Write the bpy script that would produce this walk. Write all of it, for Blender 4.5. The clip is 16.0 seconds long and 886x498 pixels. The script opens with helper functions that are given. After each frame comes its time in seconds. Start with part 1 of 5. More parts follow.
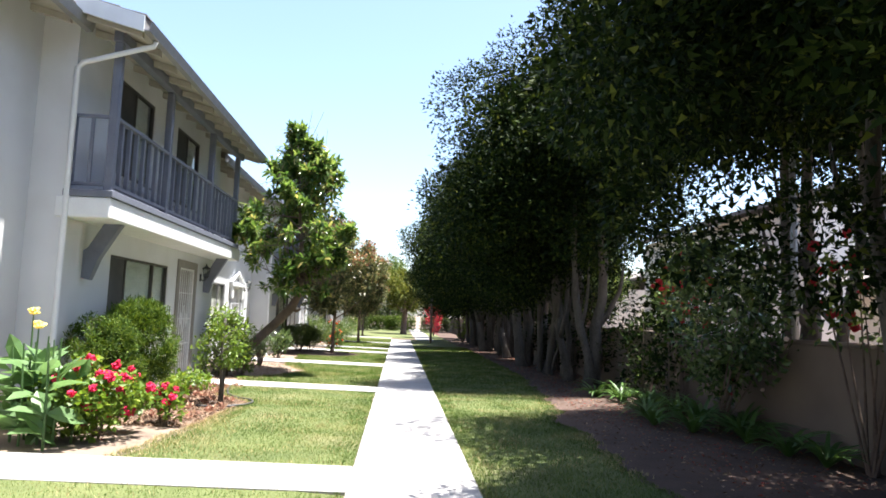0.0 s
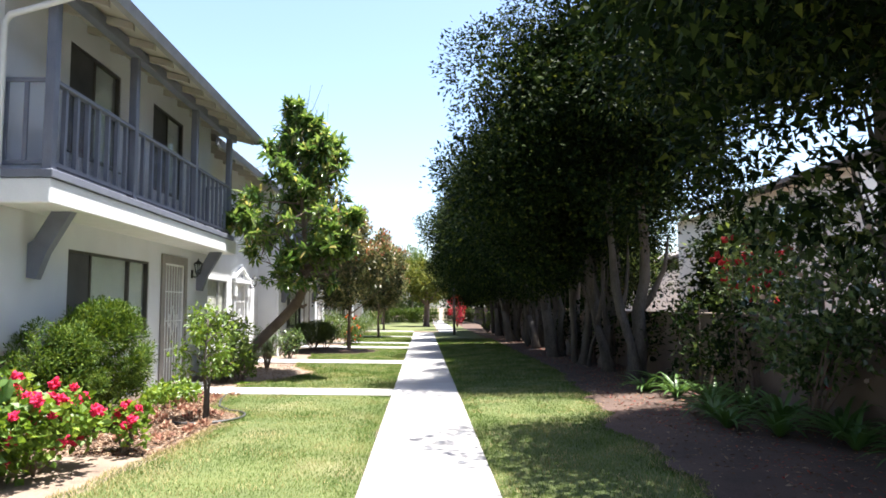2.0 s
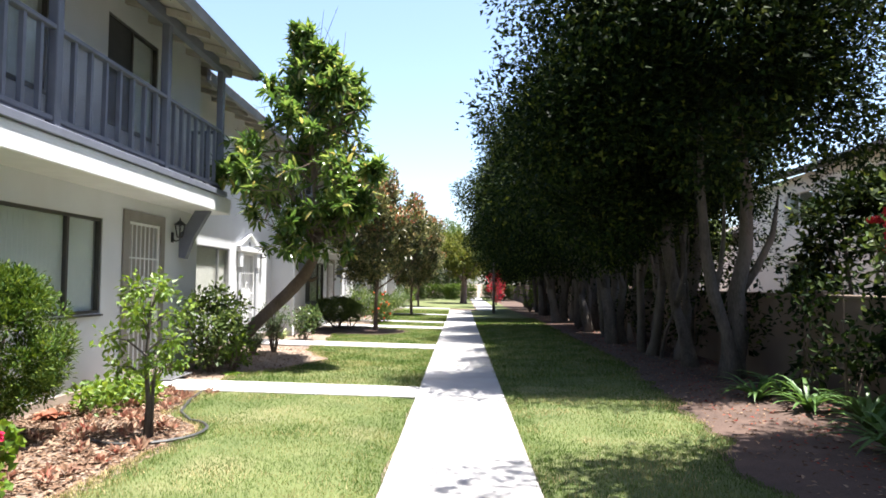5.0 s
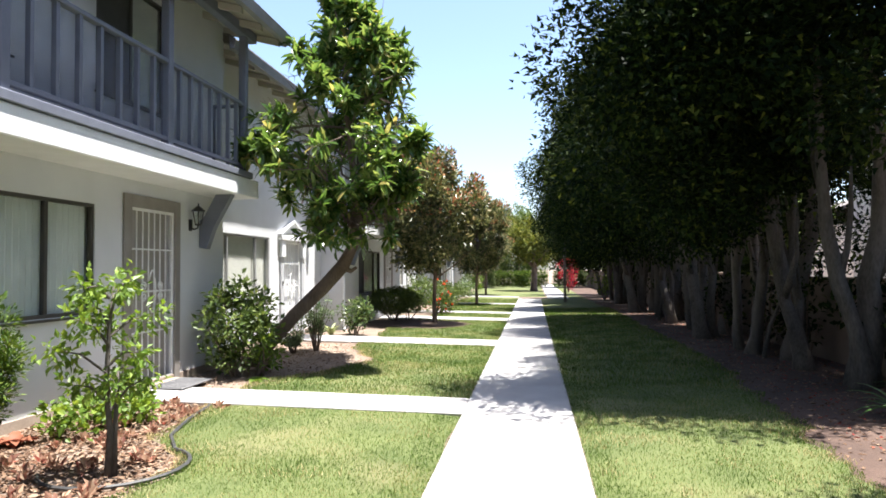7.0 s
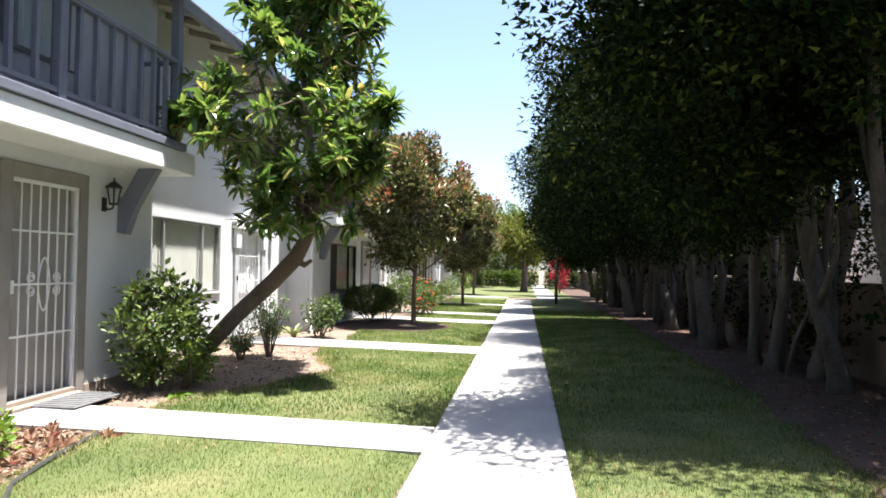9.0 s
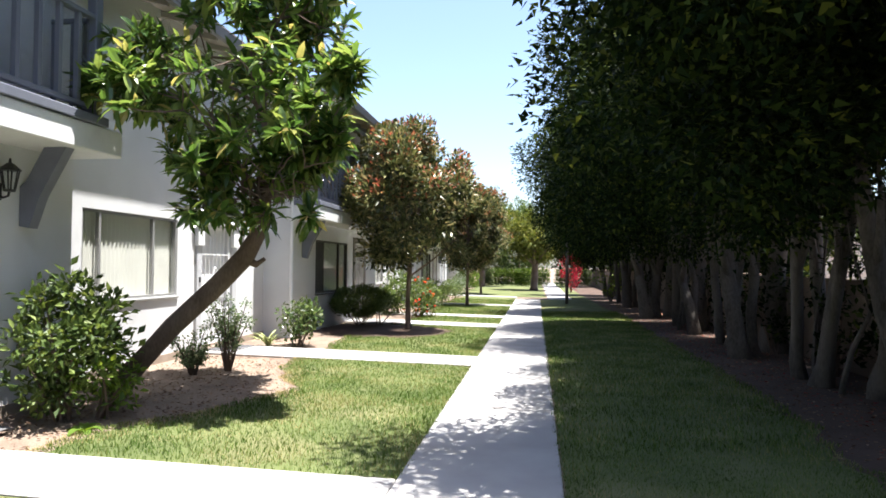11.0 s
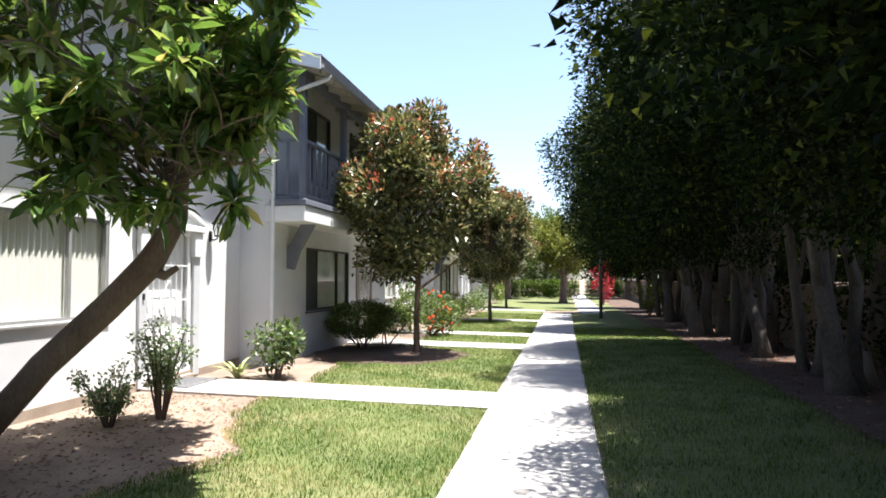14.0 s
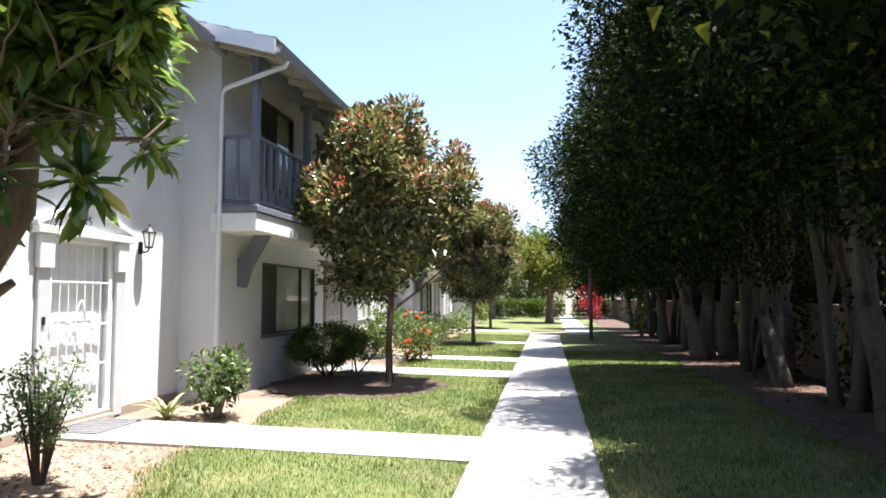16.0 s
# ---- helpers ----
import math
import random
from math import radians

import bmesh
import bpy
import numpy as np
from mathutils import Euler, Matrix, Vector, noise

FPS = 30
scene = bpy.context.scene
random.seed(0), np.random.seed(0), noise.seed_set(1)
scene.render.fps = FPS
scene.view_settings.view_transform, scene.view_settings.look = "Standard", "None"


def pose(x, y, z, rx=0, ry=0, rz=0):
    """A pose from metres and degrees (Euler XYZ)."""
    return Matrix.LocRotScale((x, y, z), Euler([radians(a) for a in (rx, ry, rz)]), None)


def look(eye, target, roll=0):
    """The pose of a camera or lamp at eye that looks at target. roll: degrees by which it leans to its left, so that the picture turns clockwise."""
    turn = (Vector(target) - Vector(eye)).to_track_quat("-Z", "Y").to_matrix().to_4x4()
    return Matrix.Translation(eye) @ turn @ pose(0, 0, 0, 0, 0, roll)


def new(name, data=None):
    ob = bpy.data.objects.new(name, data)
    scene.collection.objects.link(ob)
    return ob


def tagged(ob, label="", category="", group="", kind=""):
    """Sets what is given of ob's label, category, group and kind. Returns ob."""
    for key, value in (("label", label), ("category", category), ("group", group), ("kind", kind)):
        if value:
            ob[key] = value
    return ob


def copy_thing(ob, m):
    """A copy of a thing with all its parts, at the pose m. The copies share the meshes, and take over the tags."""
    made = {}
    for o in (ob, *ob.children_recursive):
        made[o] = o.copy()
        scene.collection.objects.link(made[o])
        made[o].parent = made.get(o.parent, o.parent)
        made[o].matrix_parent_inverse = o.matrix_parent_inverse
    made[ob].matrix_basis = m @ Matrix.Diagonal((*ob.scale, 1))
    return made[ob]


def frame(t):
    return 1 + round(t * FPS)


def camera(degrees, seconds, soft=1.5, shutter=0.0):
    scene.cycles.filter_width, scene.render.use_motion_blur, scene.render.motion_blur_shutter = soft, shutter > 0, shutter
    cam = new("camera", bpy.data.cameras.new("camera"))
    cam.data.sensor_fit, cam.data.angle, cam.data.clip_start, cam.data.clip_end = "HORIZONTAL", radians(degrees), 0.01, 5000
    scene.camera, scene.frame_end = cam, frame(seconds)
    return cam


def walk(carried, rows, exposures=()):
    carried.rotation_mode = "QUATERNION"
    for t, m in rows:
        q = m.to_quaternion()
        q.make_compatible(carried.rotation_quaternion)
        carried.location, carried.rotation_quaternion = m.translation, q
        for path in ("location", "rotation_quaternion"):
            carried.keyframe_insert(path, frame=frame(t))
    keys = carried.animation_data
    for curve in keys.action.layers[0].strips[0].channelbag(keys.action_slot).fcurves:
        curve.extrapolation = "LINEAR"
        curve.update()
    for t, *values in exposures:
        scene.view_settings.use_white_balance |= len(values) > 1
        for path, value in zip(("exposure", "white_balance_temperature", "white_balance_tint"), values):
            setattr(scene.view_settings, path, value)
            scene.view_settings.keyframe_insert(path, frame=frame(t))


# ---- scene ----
cam = camera(67.23, 16.0, soft=1.7)
# seconds, x, y, z, yaw, pitch, roll
ROWS = [
    (0.0, 0.000, -0.000, 1.390, -3.80, 5.76, -1.94),
    (0.5, 0.025, 0.396, 1.392, -3.37, 6.27, -0.38),
    (1.0, 0.112, 0.794, 1.381, -0.57, 6.04, -0.92),
    (1.5, 0.141, 1.181, 1.369, -1.79, 5.79, -1.30),
    (2.0, 0.143, 1.589, 1.379, -1.75, 4.95, 0.41),
    (2.5, 0.136, 2.054, 1.373, 0.66, 5.04, -0.68),
    (3.0, 0.120, 2.469, 1.358, -2.02, 4.62, -0.89),
    (3.5, 0.097, 2.917, 1.368, -2.07, 1.81, -0.63),
    (4.0, 0.131, 3.348, 1.363, 1.10, 3.41, -0.59),
    (6.5, 0.271, 5.411, 1.375, 1.84, 1.75, -0.19),
    (7.0, 0.345, 5.751, 1.402, 7.66, 1.79, 0.40),
    (7.5, 0.352, 6.143, 1.390, 7.89, 2.10, -2.12),
    (8.0, 0.364, 6.505, 1.377, 8.74, 1.59, 0.55),
    (8.5, 0.398, 6.892, 1.388, 10.68, 0.53, 0.99),
    (9.0, 0.387, 7.290, 1.371, 6.90, 1.67, -0.76),
    (11.5, 0.560, 9.112, 1.394, 8.09, 1.49, -0.40),
    (12.0, 0.530, 9.490, 1.402, 6.72, 3.03, -0.12),
    (12.5, 0.547, 9.864, 1.390, 8.45, 3.06, 0.08),
    (13.0, 0.536, 10.211, 1.375, 10.37, 2.57, 0.14),
    (13.5, 0.465, 10.596, 1.372, 7.97, 2.88, 0.05),
    (14.0, 0.450, 10.984, 1.368, 10.26, 2.56, 0.10),
    (14.5, 0.417, 11.339, 1.373, 9.79, 1.44, -0.42),
    (15.0, 0.360, 11.687, 1.379, 6.69, 1.84, 0.73),
    (15.5, 0.340, 12.051, 1.364, 8.29, 2.37, 1.04),
    (16.0, 0.314, 12.405, 1.369, 8.88, 4.20, 0.17),
]
walk(cam, [(t, pose(x, y, z, 90 + pitch, roll, yaw)) for t, x, y, z, yaw, pitch, roll in ROWS],
     exposures=((0.0, 2.10, 6380, 11.5), (3.0, 2.06, 6380, 11.5), (7.0, 1.94, 6380, 11.5), (13.0, 1.95, 6380, 11.5), (16.0, 2.08, 6380, 11.5)))

# ---- light: a high, clear midday sun and its sky ----
SUN_DIR = Vector((0.24, 0.02, 1.0)).normalized()
world = bpy.data.worlds.new("sky")
scene.world = world
world.use_nodes = True
wn = world.node_tree.nodes
sky = wn.new("ShaderNodeTexSky")
sky.sky_type, sky.sun_disc = "NISHITA", False
sky.sun_elevation, sky.sun_rotation = math.asin(SUN_DIR.z), math.atan2(SUN_DIR.x, SUN_DIR.y)
sky.air_density, sky.dust_density, sky.ozone_density = 1.0, 1.4, 1.0
wn["Background"].inputs["Strength"].default_value = 0.086
world.node_tree.links.new(sky.outputs[0], wn["Background"].inputs["Color"])
sun_data = bpy.data.lights.new("sun", "SUN")
sun_data.energy, sun_data.angle, sun_data.color = 5.0, radians(0.53), (1.0, 0.96, 0.89)
sun = new("sun", sun_data)
sun.matrix_world = look(SUN_DIR * 60, (0, 0, 0))


# ---- materials ----
def nodes_of(name):
    m = bpy.data.materials.new(name)
    m.use_nodes = True
    return m, m.node_tree.nodes, m.node_tree.links, m.node_tree.nodes["Principled BSDF"]


def surface(name, dark, light, rough=0.85, scale=6.0, fine=80.0, bump=0.3, spread=0.25, metal=0.0, stain=None, stretch=(1, 1, 1), per_piece=0.0):
    """Two scales of noise between two tones, fine relief, and stains if asked."""
    m, n, l, b = nodes_of(name)
    co = n.new("ShaderNodeTexCoord")
    mp = n.new("ShaderNodeMapping")
    mp.inputs["Scale"].default_value = stretch
    l.new(co.outputs["Object"], mp.inputs["Vector"])
    big, small = n.new("ShaderNodeTexNoise"), n.new("ShaderNodeTexNoise")
    for t, s, d in ((big, scale, 4), (small, fine, 3)):
        t.inputs["Scale"].default_value, t.inputs["Detail"].default_value = s, d
        l.new(mp.outputs[0], t.inputs["Vector"])
    add = n.new("ShaderNodeMath")
    add.operation = "MULTIPLY_ADD"
    add.inputs[1].default_value = spread * 2
    l.new(small.outputs["Fac"], add.inputs[0])
    l.new(big.outputs["Fac"], add.inputs[2])
    ramp = n.new("ShaderNodeValToRGB")
    ramp.color_ramp.elements[0].position, ramp.color_ramp.elements[0].color = 0.3 + spread * 0.6, (*dark, 1)
    ramp.color_ramp.elements[1].position, ramp.color_ramp.elements[1].color = 0.7 + spread * 1.2, (*light, 1)
    l.new(add.outputs[0], ramp.inputs[0])
    colour = ramp.outputs[0]
    if stain:
        st = n.new("ShaderNodeTexNoise")
        st.inputs["Scale"].default_value, st.inputs["Detail"].default_value = 0.9, 6
        l.new(mp.outputs[0], st.inputs["Vector"])
        mask = n.new("ShaderNodeMapRange")
        mask.inputs[1].default_value, mask.inputs[2].default_value, mask.inputs[4].default_value = 0.5, 0.75, 0.75
        l.new(st.outputs["Fac"], mask.inputs[0])
        mix = n.new("ShaderNodeMix")
        mix.data_type = "RGBA"
        mix.inputs[7].default_value = (*stain, 1)
        l.new(mask.outputs[0], mix.inputs[0])
        l.new(colour, mix.inputs[6])
        colour = mix.outputs[2]
    if per_piece:
        info, hsv, mr = n.new("ShaderNodeObjectInfo"), n.new("ShaderNodeHueSaturation"), n.new("ShaderNodeMapRange")
        mr.inputs[3].default_value, mr.inputs[4].default_value = 1 - per_piece, 1 + per_piece
        l.new(info.outputs["Random"], mr.inputs[0])
        l.new(mr.outputs[0], hsv.inputs["Value"])
        l.new(colour, hsv.inputs["Color"])
        colour = hsv.outputs[0]
    l.new(colour, b.inputs["Base Color"])
    b.inputs["Roughness"].default_value, b.inputs["Metallic"].default_value = rough, metal
    bp = n.new("ShaderNodeBump")
    bp.inputs["Strength"].default_value, bp.inputs["Distance"].default_value = bump, 0.006
    l.new(small.outputs["Fac"], bp.inputs["Height"])
    l.new(bp.outputs[0], b.inputs["Normal"])
    return m


def foliage(name, tones, rough=0.5, through_light=0.3, gloss=0.35, patches=0.0):
    """Leaves: a tone of its own for each leaf, glossy skin, some light passing through."""
    m, n, l, b = nodes_of(name)
    geo, ramp = n.new("ShaderNodeNewGeometry"), n.new("ShaderNodeValToRGB")
    els = ramp.color_ramp.elements
    while len(els) < len(tones):
        els.new(0.5)
    for i, (p, c) in enumerate(tones):
        els[i].position, els[i].color = p, (*c, 1)
    if patches:  # whole areas a little paler or deeper than others
        co, big, wide = n.new("ShaderNodeTexCoord"), n.new("ShaderNodeTexNoise"), n.new("ShaderNodeMath")
        big.inputs["Scale"].default_value, big.inputs["Detail"].default_value = 1.6, 5
        l.new(co.outputs["Object"], big.inputs["Vector"])
        wide.operation, wide.inputs[1].default_value, wide.inputs[2].default_value = "MULTIPLY_ADD", patches, -0.5 * patches
        l.new(big.outputs["Fac"], wide.inputs[0])
        both = n.new("ShaderNodeMath")
        l.new(geo.outputs["Random Per Island"], both.inputs[0])
        l.new(wide.outputs[0], both.inputs[1])
        l.new(both.outputs[0], ramp.inputs[0])
    else:
        l.new(geo.outputs["Random Per Island"], ramp.inputs[0])
    l.new(ramp.outputs[0], b.inputs["Base Color"])
    b.inputs["Roughness"].default_value = rough
    b.inputs["Specular IOR Level"].default_value = gloss
    tr, mix = n.new("ShaderNodeBsdfTranslucent"), n.new("ShaderNodeMixShader")
    hsv = n.new("ShaderNodeHueSaturation")
    hsv.inputs["Hue"].default_value, hsv.inputs["Saturation"].default_value, hsv.inputs["Value"].default_value = 0.485, 1.1, 1.3
    l.new(ramp.outputs[0], hsv.inputs["Color"])
    l.new(hsv.outputs[0], tr.inputs["Color"])
    mix.inputs[0].default_value = through_light
    l.new(b.outputs[0], mix.inputs[1])
    l.new(tr.outputs[0], mix.inputs[2])
    l.new(mix.outputs[0], n["Material Output"].inputs["Surface"])
    return m


STUCCO = surface("white_stucco", (0.56, 0.57, 0.59), (0.63, 0.64, 0.655), 0.9, 1.3, 160, 0.55, 0.15, stain=(0.52, 0.52, 0.52))
TRIM = surface("grey_trim_paint", (0.115, 0.125, 0.165), (0.155, 0.168, 0.21), 0.6, 5, 60, 0.15, 0.2)
TRIM_TAN = surface("taupe_trim_paint", (0.20, 0.18, 0.165), (0.25, 0.23, 0.21), 0.65, 5, 60, 0.15, 0.2)
WHITE_PAINT = surface("white_paint", (0.62, 0.63, 0.64), (0.72, 0.73, 0.74), 0.55, 4, 70, 0.12, 0.2)
SOFFIT = surface("cream_soffit_boards", (0.36, 0.335, 0.29), (0.45, 0.42, 0.37), 0.75, 3, 50, 0.2, 0.2)
FASCIA_GREY = surface("weathered_grey_fascia", (0.17, 0.17, 0.175), (0.25, 0.25, 0.255), 0.7, 4, 60, 0.2, 0.3)
SHINGLE = surface("asphalt_shingles", (0.10, 0.085, 0.075), (0.19, 0.17, 0.155), 0.95, 5, 120, 0.8, 0.35)
BRONZE = surface("dark_bronze_aluminium", (0.055, 0.05, 0.045), (0.085, 0.078, 0.07), 0.45, 6, 80, 0.05, 0.2, metal=0.3)
ALU = surface("mill_aluminium", (0.30, 0.30, 0.30), (0.42, 0.42, 0.42), 0.45, 6, 80, 0.05, 0.2, metal=0.5)
BLIND = surface("off_white_blind", (0.72, 0.70, 0.66), (0.80, 0.78, 0.74), 0.8, 3, 60, 0.1, 0.2)
CURTAIN = surface("pale_grey_curtain", (0.68, 0.69, 0.67), (0.78, 0.79, 0.77), 0.9, 3, 60, 0.1, 0.2)
DARK_CURTAIN = surface("dark_screen_mesh", (0.045, 0.045, 0.045), (0.075, 0.075, 0.072), 0.9, 3, 200, 0.1, 0.2)
ROOM = surface("room_paint", (0.30, 0.29, 0.27), (0.36, 0.35, 0.33), 0.9, 2, 40, 0.1, 0.2)
DOOR_TAN = surface("taupe_door_paint", (0.26, 0.235, 0.22), (0.31, 0.285, 0.265), 0.6, 3, 50, 0.15, 0.2)
GATE_WHITE = surface("white_wrought_iron", (0.68, 0.68, 0.68), (0.80, 0.80, 0.80), 0.4, 8, 90, 0.1, 0.2)
IRON = surface("black_iron", (0.02, 0.02, 0.022), (0.04, 0.04, 0.042), 0.45, 8, 90, 0.1, 0.2, metal=0.4)
FOUNDATION = surface("weathered_foundation", (0.20, 0.15, 0.115), (0.32, 0.26, 0.21), 0.95, 4, 60, 0.6, 0.3)
CONCRETE = surface("path_concrete", (0.29, 0.28, 0.275), (0.39, 0.378, 0.37), 0.9, 2.2, 140, 0.35, 0.25, stain=(0.25, 0.24, 0.23), per_piece=0.05)
SOIL = surface("dry_soil", (0.095, 0.066, 0.049), (0.22, 0.165, 0.125), 1.0, 2.2, 45, 1.0, 0.4, stain=(0.12, 0.085, 0.065))
TURF = surface("turf_ground", (0.045, 0.066, 0.017), (0.10, 0.12, 0.038), 1.0, 1.1, 60, 0.8, 0.4, stain=(0.18, 0.16, 0.08))
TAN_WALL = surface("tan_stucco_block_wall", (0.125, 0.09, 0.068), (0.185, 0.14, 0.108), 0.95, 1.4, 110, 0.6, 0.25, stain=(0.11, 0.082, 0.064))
CREAM_WALL = surface("cream_stucco", (0.76, 0.72, 0.66), (0.82, 0.79, 0.73), 0.9, 1.4, 110, 0.4, 0.2)
BARK_GREY = surface("grey_bark", (0.03, 0.025, 0.021), (0.115, 0.10, 0.087), 0.95, 4, 45, 0.9, 0.35, stretch=(1, 1, 0.35))
BARK_BROWN = surface("brown_bark", (0.075, 0.05, 0.038), (0.16, 0.115, 0.09), 0.95, 6, 50, 0.9, 0.35, stretch=(1, 1, 0.4))
MAT_GREY = surface("grey_doormat", (0.10, 0.10, 0.105), (0.16, 0.16, 0.165), 1.0, 8, 150, 0.9, 0.3)
EDGING = surface("black_plastic_edging", (0.025, 0.025, 0.025), (0.05, 0.05, 0.05), 0.6, 8, 60, 0.1, 0.2)
POLE_WOOD = surface("weathered_pole", (0.06, 0.05, 0.042), (0.12, 0.10, 0.085), 0.9, 6, 60, 0.5, 0.3)
PALE_GREY = surface("pale_grey_door_paint", (0.40, 0.41, 0.43), (0.48, 0.49, 0.51), 0.6, 5, 60, 0.15, 0.2)
CAST_IRON = surface("cast_iron_lid", (0.12, 0.115, 0.11), (0.2, 0.19, 0.185), 0.7, 9, 90, 0.4, 0.3, metal=0.3)

# Near-black tones hold the crown's shade; the few bright ones stand for sunlit leaves.
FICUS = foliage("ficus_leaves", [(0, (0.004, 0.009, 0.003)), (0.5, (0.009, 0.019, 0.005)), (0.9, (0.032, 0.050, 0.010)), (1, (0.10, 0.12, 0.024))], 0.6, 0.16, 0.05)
MANGO = foliage("broad_evergreen_leaves", [(0, (0.040, 0.088, 0.020)), (0.55, (0.092, 0.162, 0.038)), (0.93, (0.21, 0.28, 0.075)), (1, (0.40, 0.34, 0.11))], 0.22, 0.45, 0.75)
PHOTINIA = foliage("photinia_leaves", [(0, (0.025, 0.040, 0.014)), (0.45, (0.075, 0.092, 0.03)), (0.82, (0.22, 0.22, 0.085)), (1, (0.38, 0.31, 0.16))], 0.35, 0.25, 0.45)
PHOTINIA_RED = foliage("photinia_new_growth", [(0, (0.22, 0.075, 0.045)), (0.6, (0.36, 0.15, 0.08)), (1, (0.42, 0.27, 0.12))], 0.35, 0.35, 0.45)
CYPRESS = foliage("juniper_sprays", [(0, (0.022, 0.052, 0.007)), (0.55, (0.06, 0.11, 0.015)), (1, (0.16, 0.215, 0.035))], 0.6, 0.22, 0.2)
CAMELLIA = foliage("camellia_leaves", [(0, (0.03, 0.055, 0.018)), (0.6, (0.075, 0.12, 0.035)), (1, (0.17, 0.22, 0.08))], 0.25, 0.25, 0.6)
HEDGE = foliage("hedge_leaves", [(0, (0.038, 0.065, 0.02)), (0.6, (0.085, 0.13, 0.032)), (1, (0.18, 0.23, 0.06))], 0.48, 0.28, 0.3)
LIME = foliage("fresh_green_leaves", [(0, (0.065, 0.12, 0.018)), (0.6, (0.12, 0.20, 0.03)), (1, (0.22, 0.30, 0.055))], 0.45, 0.4, 0.35)
ROSE_LEAF = foliage("rose_leaves", [(0, (0.085, 0.14, 0.065)), (0.6, (0.16, 0.23, 0.11)), (1, (0.28, 0.34, 0.18))], 0.5, 0.35, 0.3)
CANNA = foliage("broad_blue_green_leaves", [(0, (0.08, 0.16, 0.06)), (1, (0.16, 0.27, 0.10))], 0.45, 0.4, 0.4)
STRAP = foliage("strap_leaves", [(0, (0.04, 0.095, 0.025)), (1, (0.11, 0.20, 0.05))], 0.42, 0.3, 0.4)
AGAVE = foliage("pale_agave_leaves", [(0, (0.22, 0.27, 0.11)), (1, (0.38, 0.40, 0.19))], 0.6, 0.15, 0.3)
RED = foliage("crimson_petals", [(0, (0.48, 0.012, 0.06)), (1, (0.74, 0.045, 0.13))], 0.6, 0.3, 0.2)
SCARLET = foliage("scarlet_bracts", [(0, (0.24, 0.010, 0.014)), (1, (0.44, 0.03, 0.032))], 0.6, 0.3, 0.15)
ORANGE = foliage("orange_red_petals", [(0, (0.62, 0.06, 0.02)), (1, (0.75, 0.16, 0.05))], 0.6, 0.3, 0.2)
YELLOW = foliage("yellow_petals", [(0, (0.78, 0.66, 0.14)), (1, (0.84, 0.76, 0.30))], 0.6, 0.35, 0.2)
BLUSH = foliage("pale_pink_petals", [(0, (0.6, 0.45, 0.4)), (1, (0.7, 0.6, 0.52))], 0.6, 0.3, 0.2)
RUSSET = foliage("russet_bedding_leaves", [(0, (0.10, 0.028, 0.022)), (0.5, (0.22, 0.075, 0.045)), (0.85, (0.33, 0.17, 0.09)), (1, (0.40, 0.05, 0.035))], 0.6, 0.25, 0.25)
BEDDING = foliage("tan_and_russet_leaves", [(0, (0.15, 0.065, 0.05)), (0.4, (0.30, 0.18, 0.12)), (0.9, (0.50, 0.37, 0.26)), (1, (0.36, 0.07, 0.05))], 0.7, 0.3, 0.2)
STRAW = foliage("straw_grass", [(0, (0.30, 0.25, 0.12)), (1, (0.52, 0.44, 0.24))], 0.8, 0.3, 0.1)
# Ground darker than the beds' own soil: tree shade is put into the colour.
SHADED_BED = surface("bed_ground_with_tree_shade", (0.036, 0.021, 0.016), (0.092, 0.058, 0.044), 1.0, 2.5, 50, 1.0, 0.4, stain=(0.04, 0.026, 0.02))
LITTER = foliage("dry_leaf_litter", [(0, (0.09, 0.055, 0.038)), (0.6, (0.19, 0.12, 0.08)), (1, (0.36, 0.26, 0.18))], 0.9, 0.1, 0.1)
PETAL_LITTER = foliage("fallen_red_petals", [(0, (0.22, 0.03, 0.03)), (0.6, (0.35, 0.08, 0.05)), (1, (0.30, 0.17, 0.11))], 0.9, 0.1, 0.1)
GRASS = foliage("grass_blades", [(0, (0.044, 0.086, 0.016)), (0.45, (0.080, 0.137, 0.028)), (0.8, (0.142, 0.188, 0.050)), (1, (0.27, 0.25, 0.11))], 0.7, 0.36, 0.1, patches=2.4)
YELLOW_GREEN = foliage("yellow_green_leaves", [(0, (0.055, 0.075, 0.014)), (0.6, (0.12, 0.14, 0.028)), (1, (0.22, 0.22, 0.05))], 0.55, 0.3, 0.2)


def glass_material():
    """Clear pane: straight through, with the mirror gloss that the angle gives."""
    m, n, l, b = nodes_of("window_glass")
    n.remove(b)
    clear, gloss, mix, tilt = n.new("ShaderNodeBsdfTransparent"), n.new("ShaderNodeBsdfGlossy"), n.new("ShaderNodeMixShader"), n.new("ShaderNodeLayerWeight")
    clear.inputs["Color"].default_value = (0.92, 0.94, 0.93, 1)
    gloss.inputs["Roughness"].default_value = 0.01
    tilt.inputs["Blend"].default_value = 0.5
    power, amount = n.new("ShaderNodeMath"), n.new("ShaderNodeMath")
    power.operation, power.inputs[1].default_value = "POWER", 4.0
    amount.operation, amount.inputs[1].default_value, amount.inputs[2].default_value = "MULTIPLY_ADD", 0.6, 0.035
    l.new(tilt.outputs["Facing"], power.inputs[0])
    l.new(power.outputs[0], amount.inputs[0])
    l.new(amount.outputs[0], mix.inputs[0])
    l.new(clear.outputs[0], mix.inputs[1])
    l.new(gloss.outputs[0], mix.inputs[2])
    l.new(mix.outputs[0], n["Material Output"].inputs["Surface"])
    return m


GLASS = glass_material()


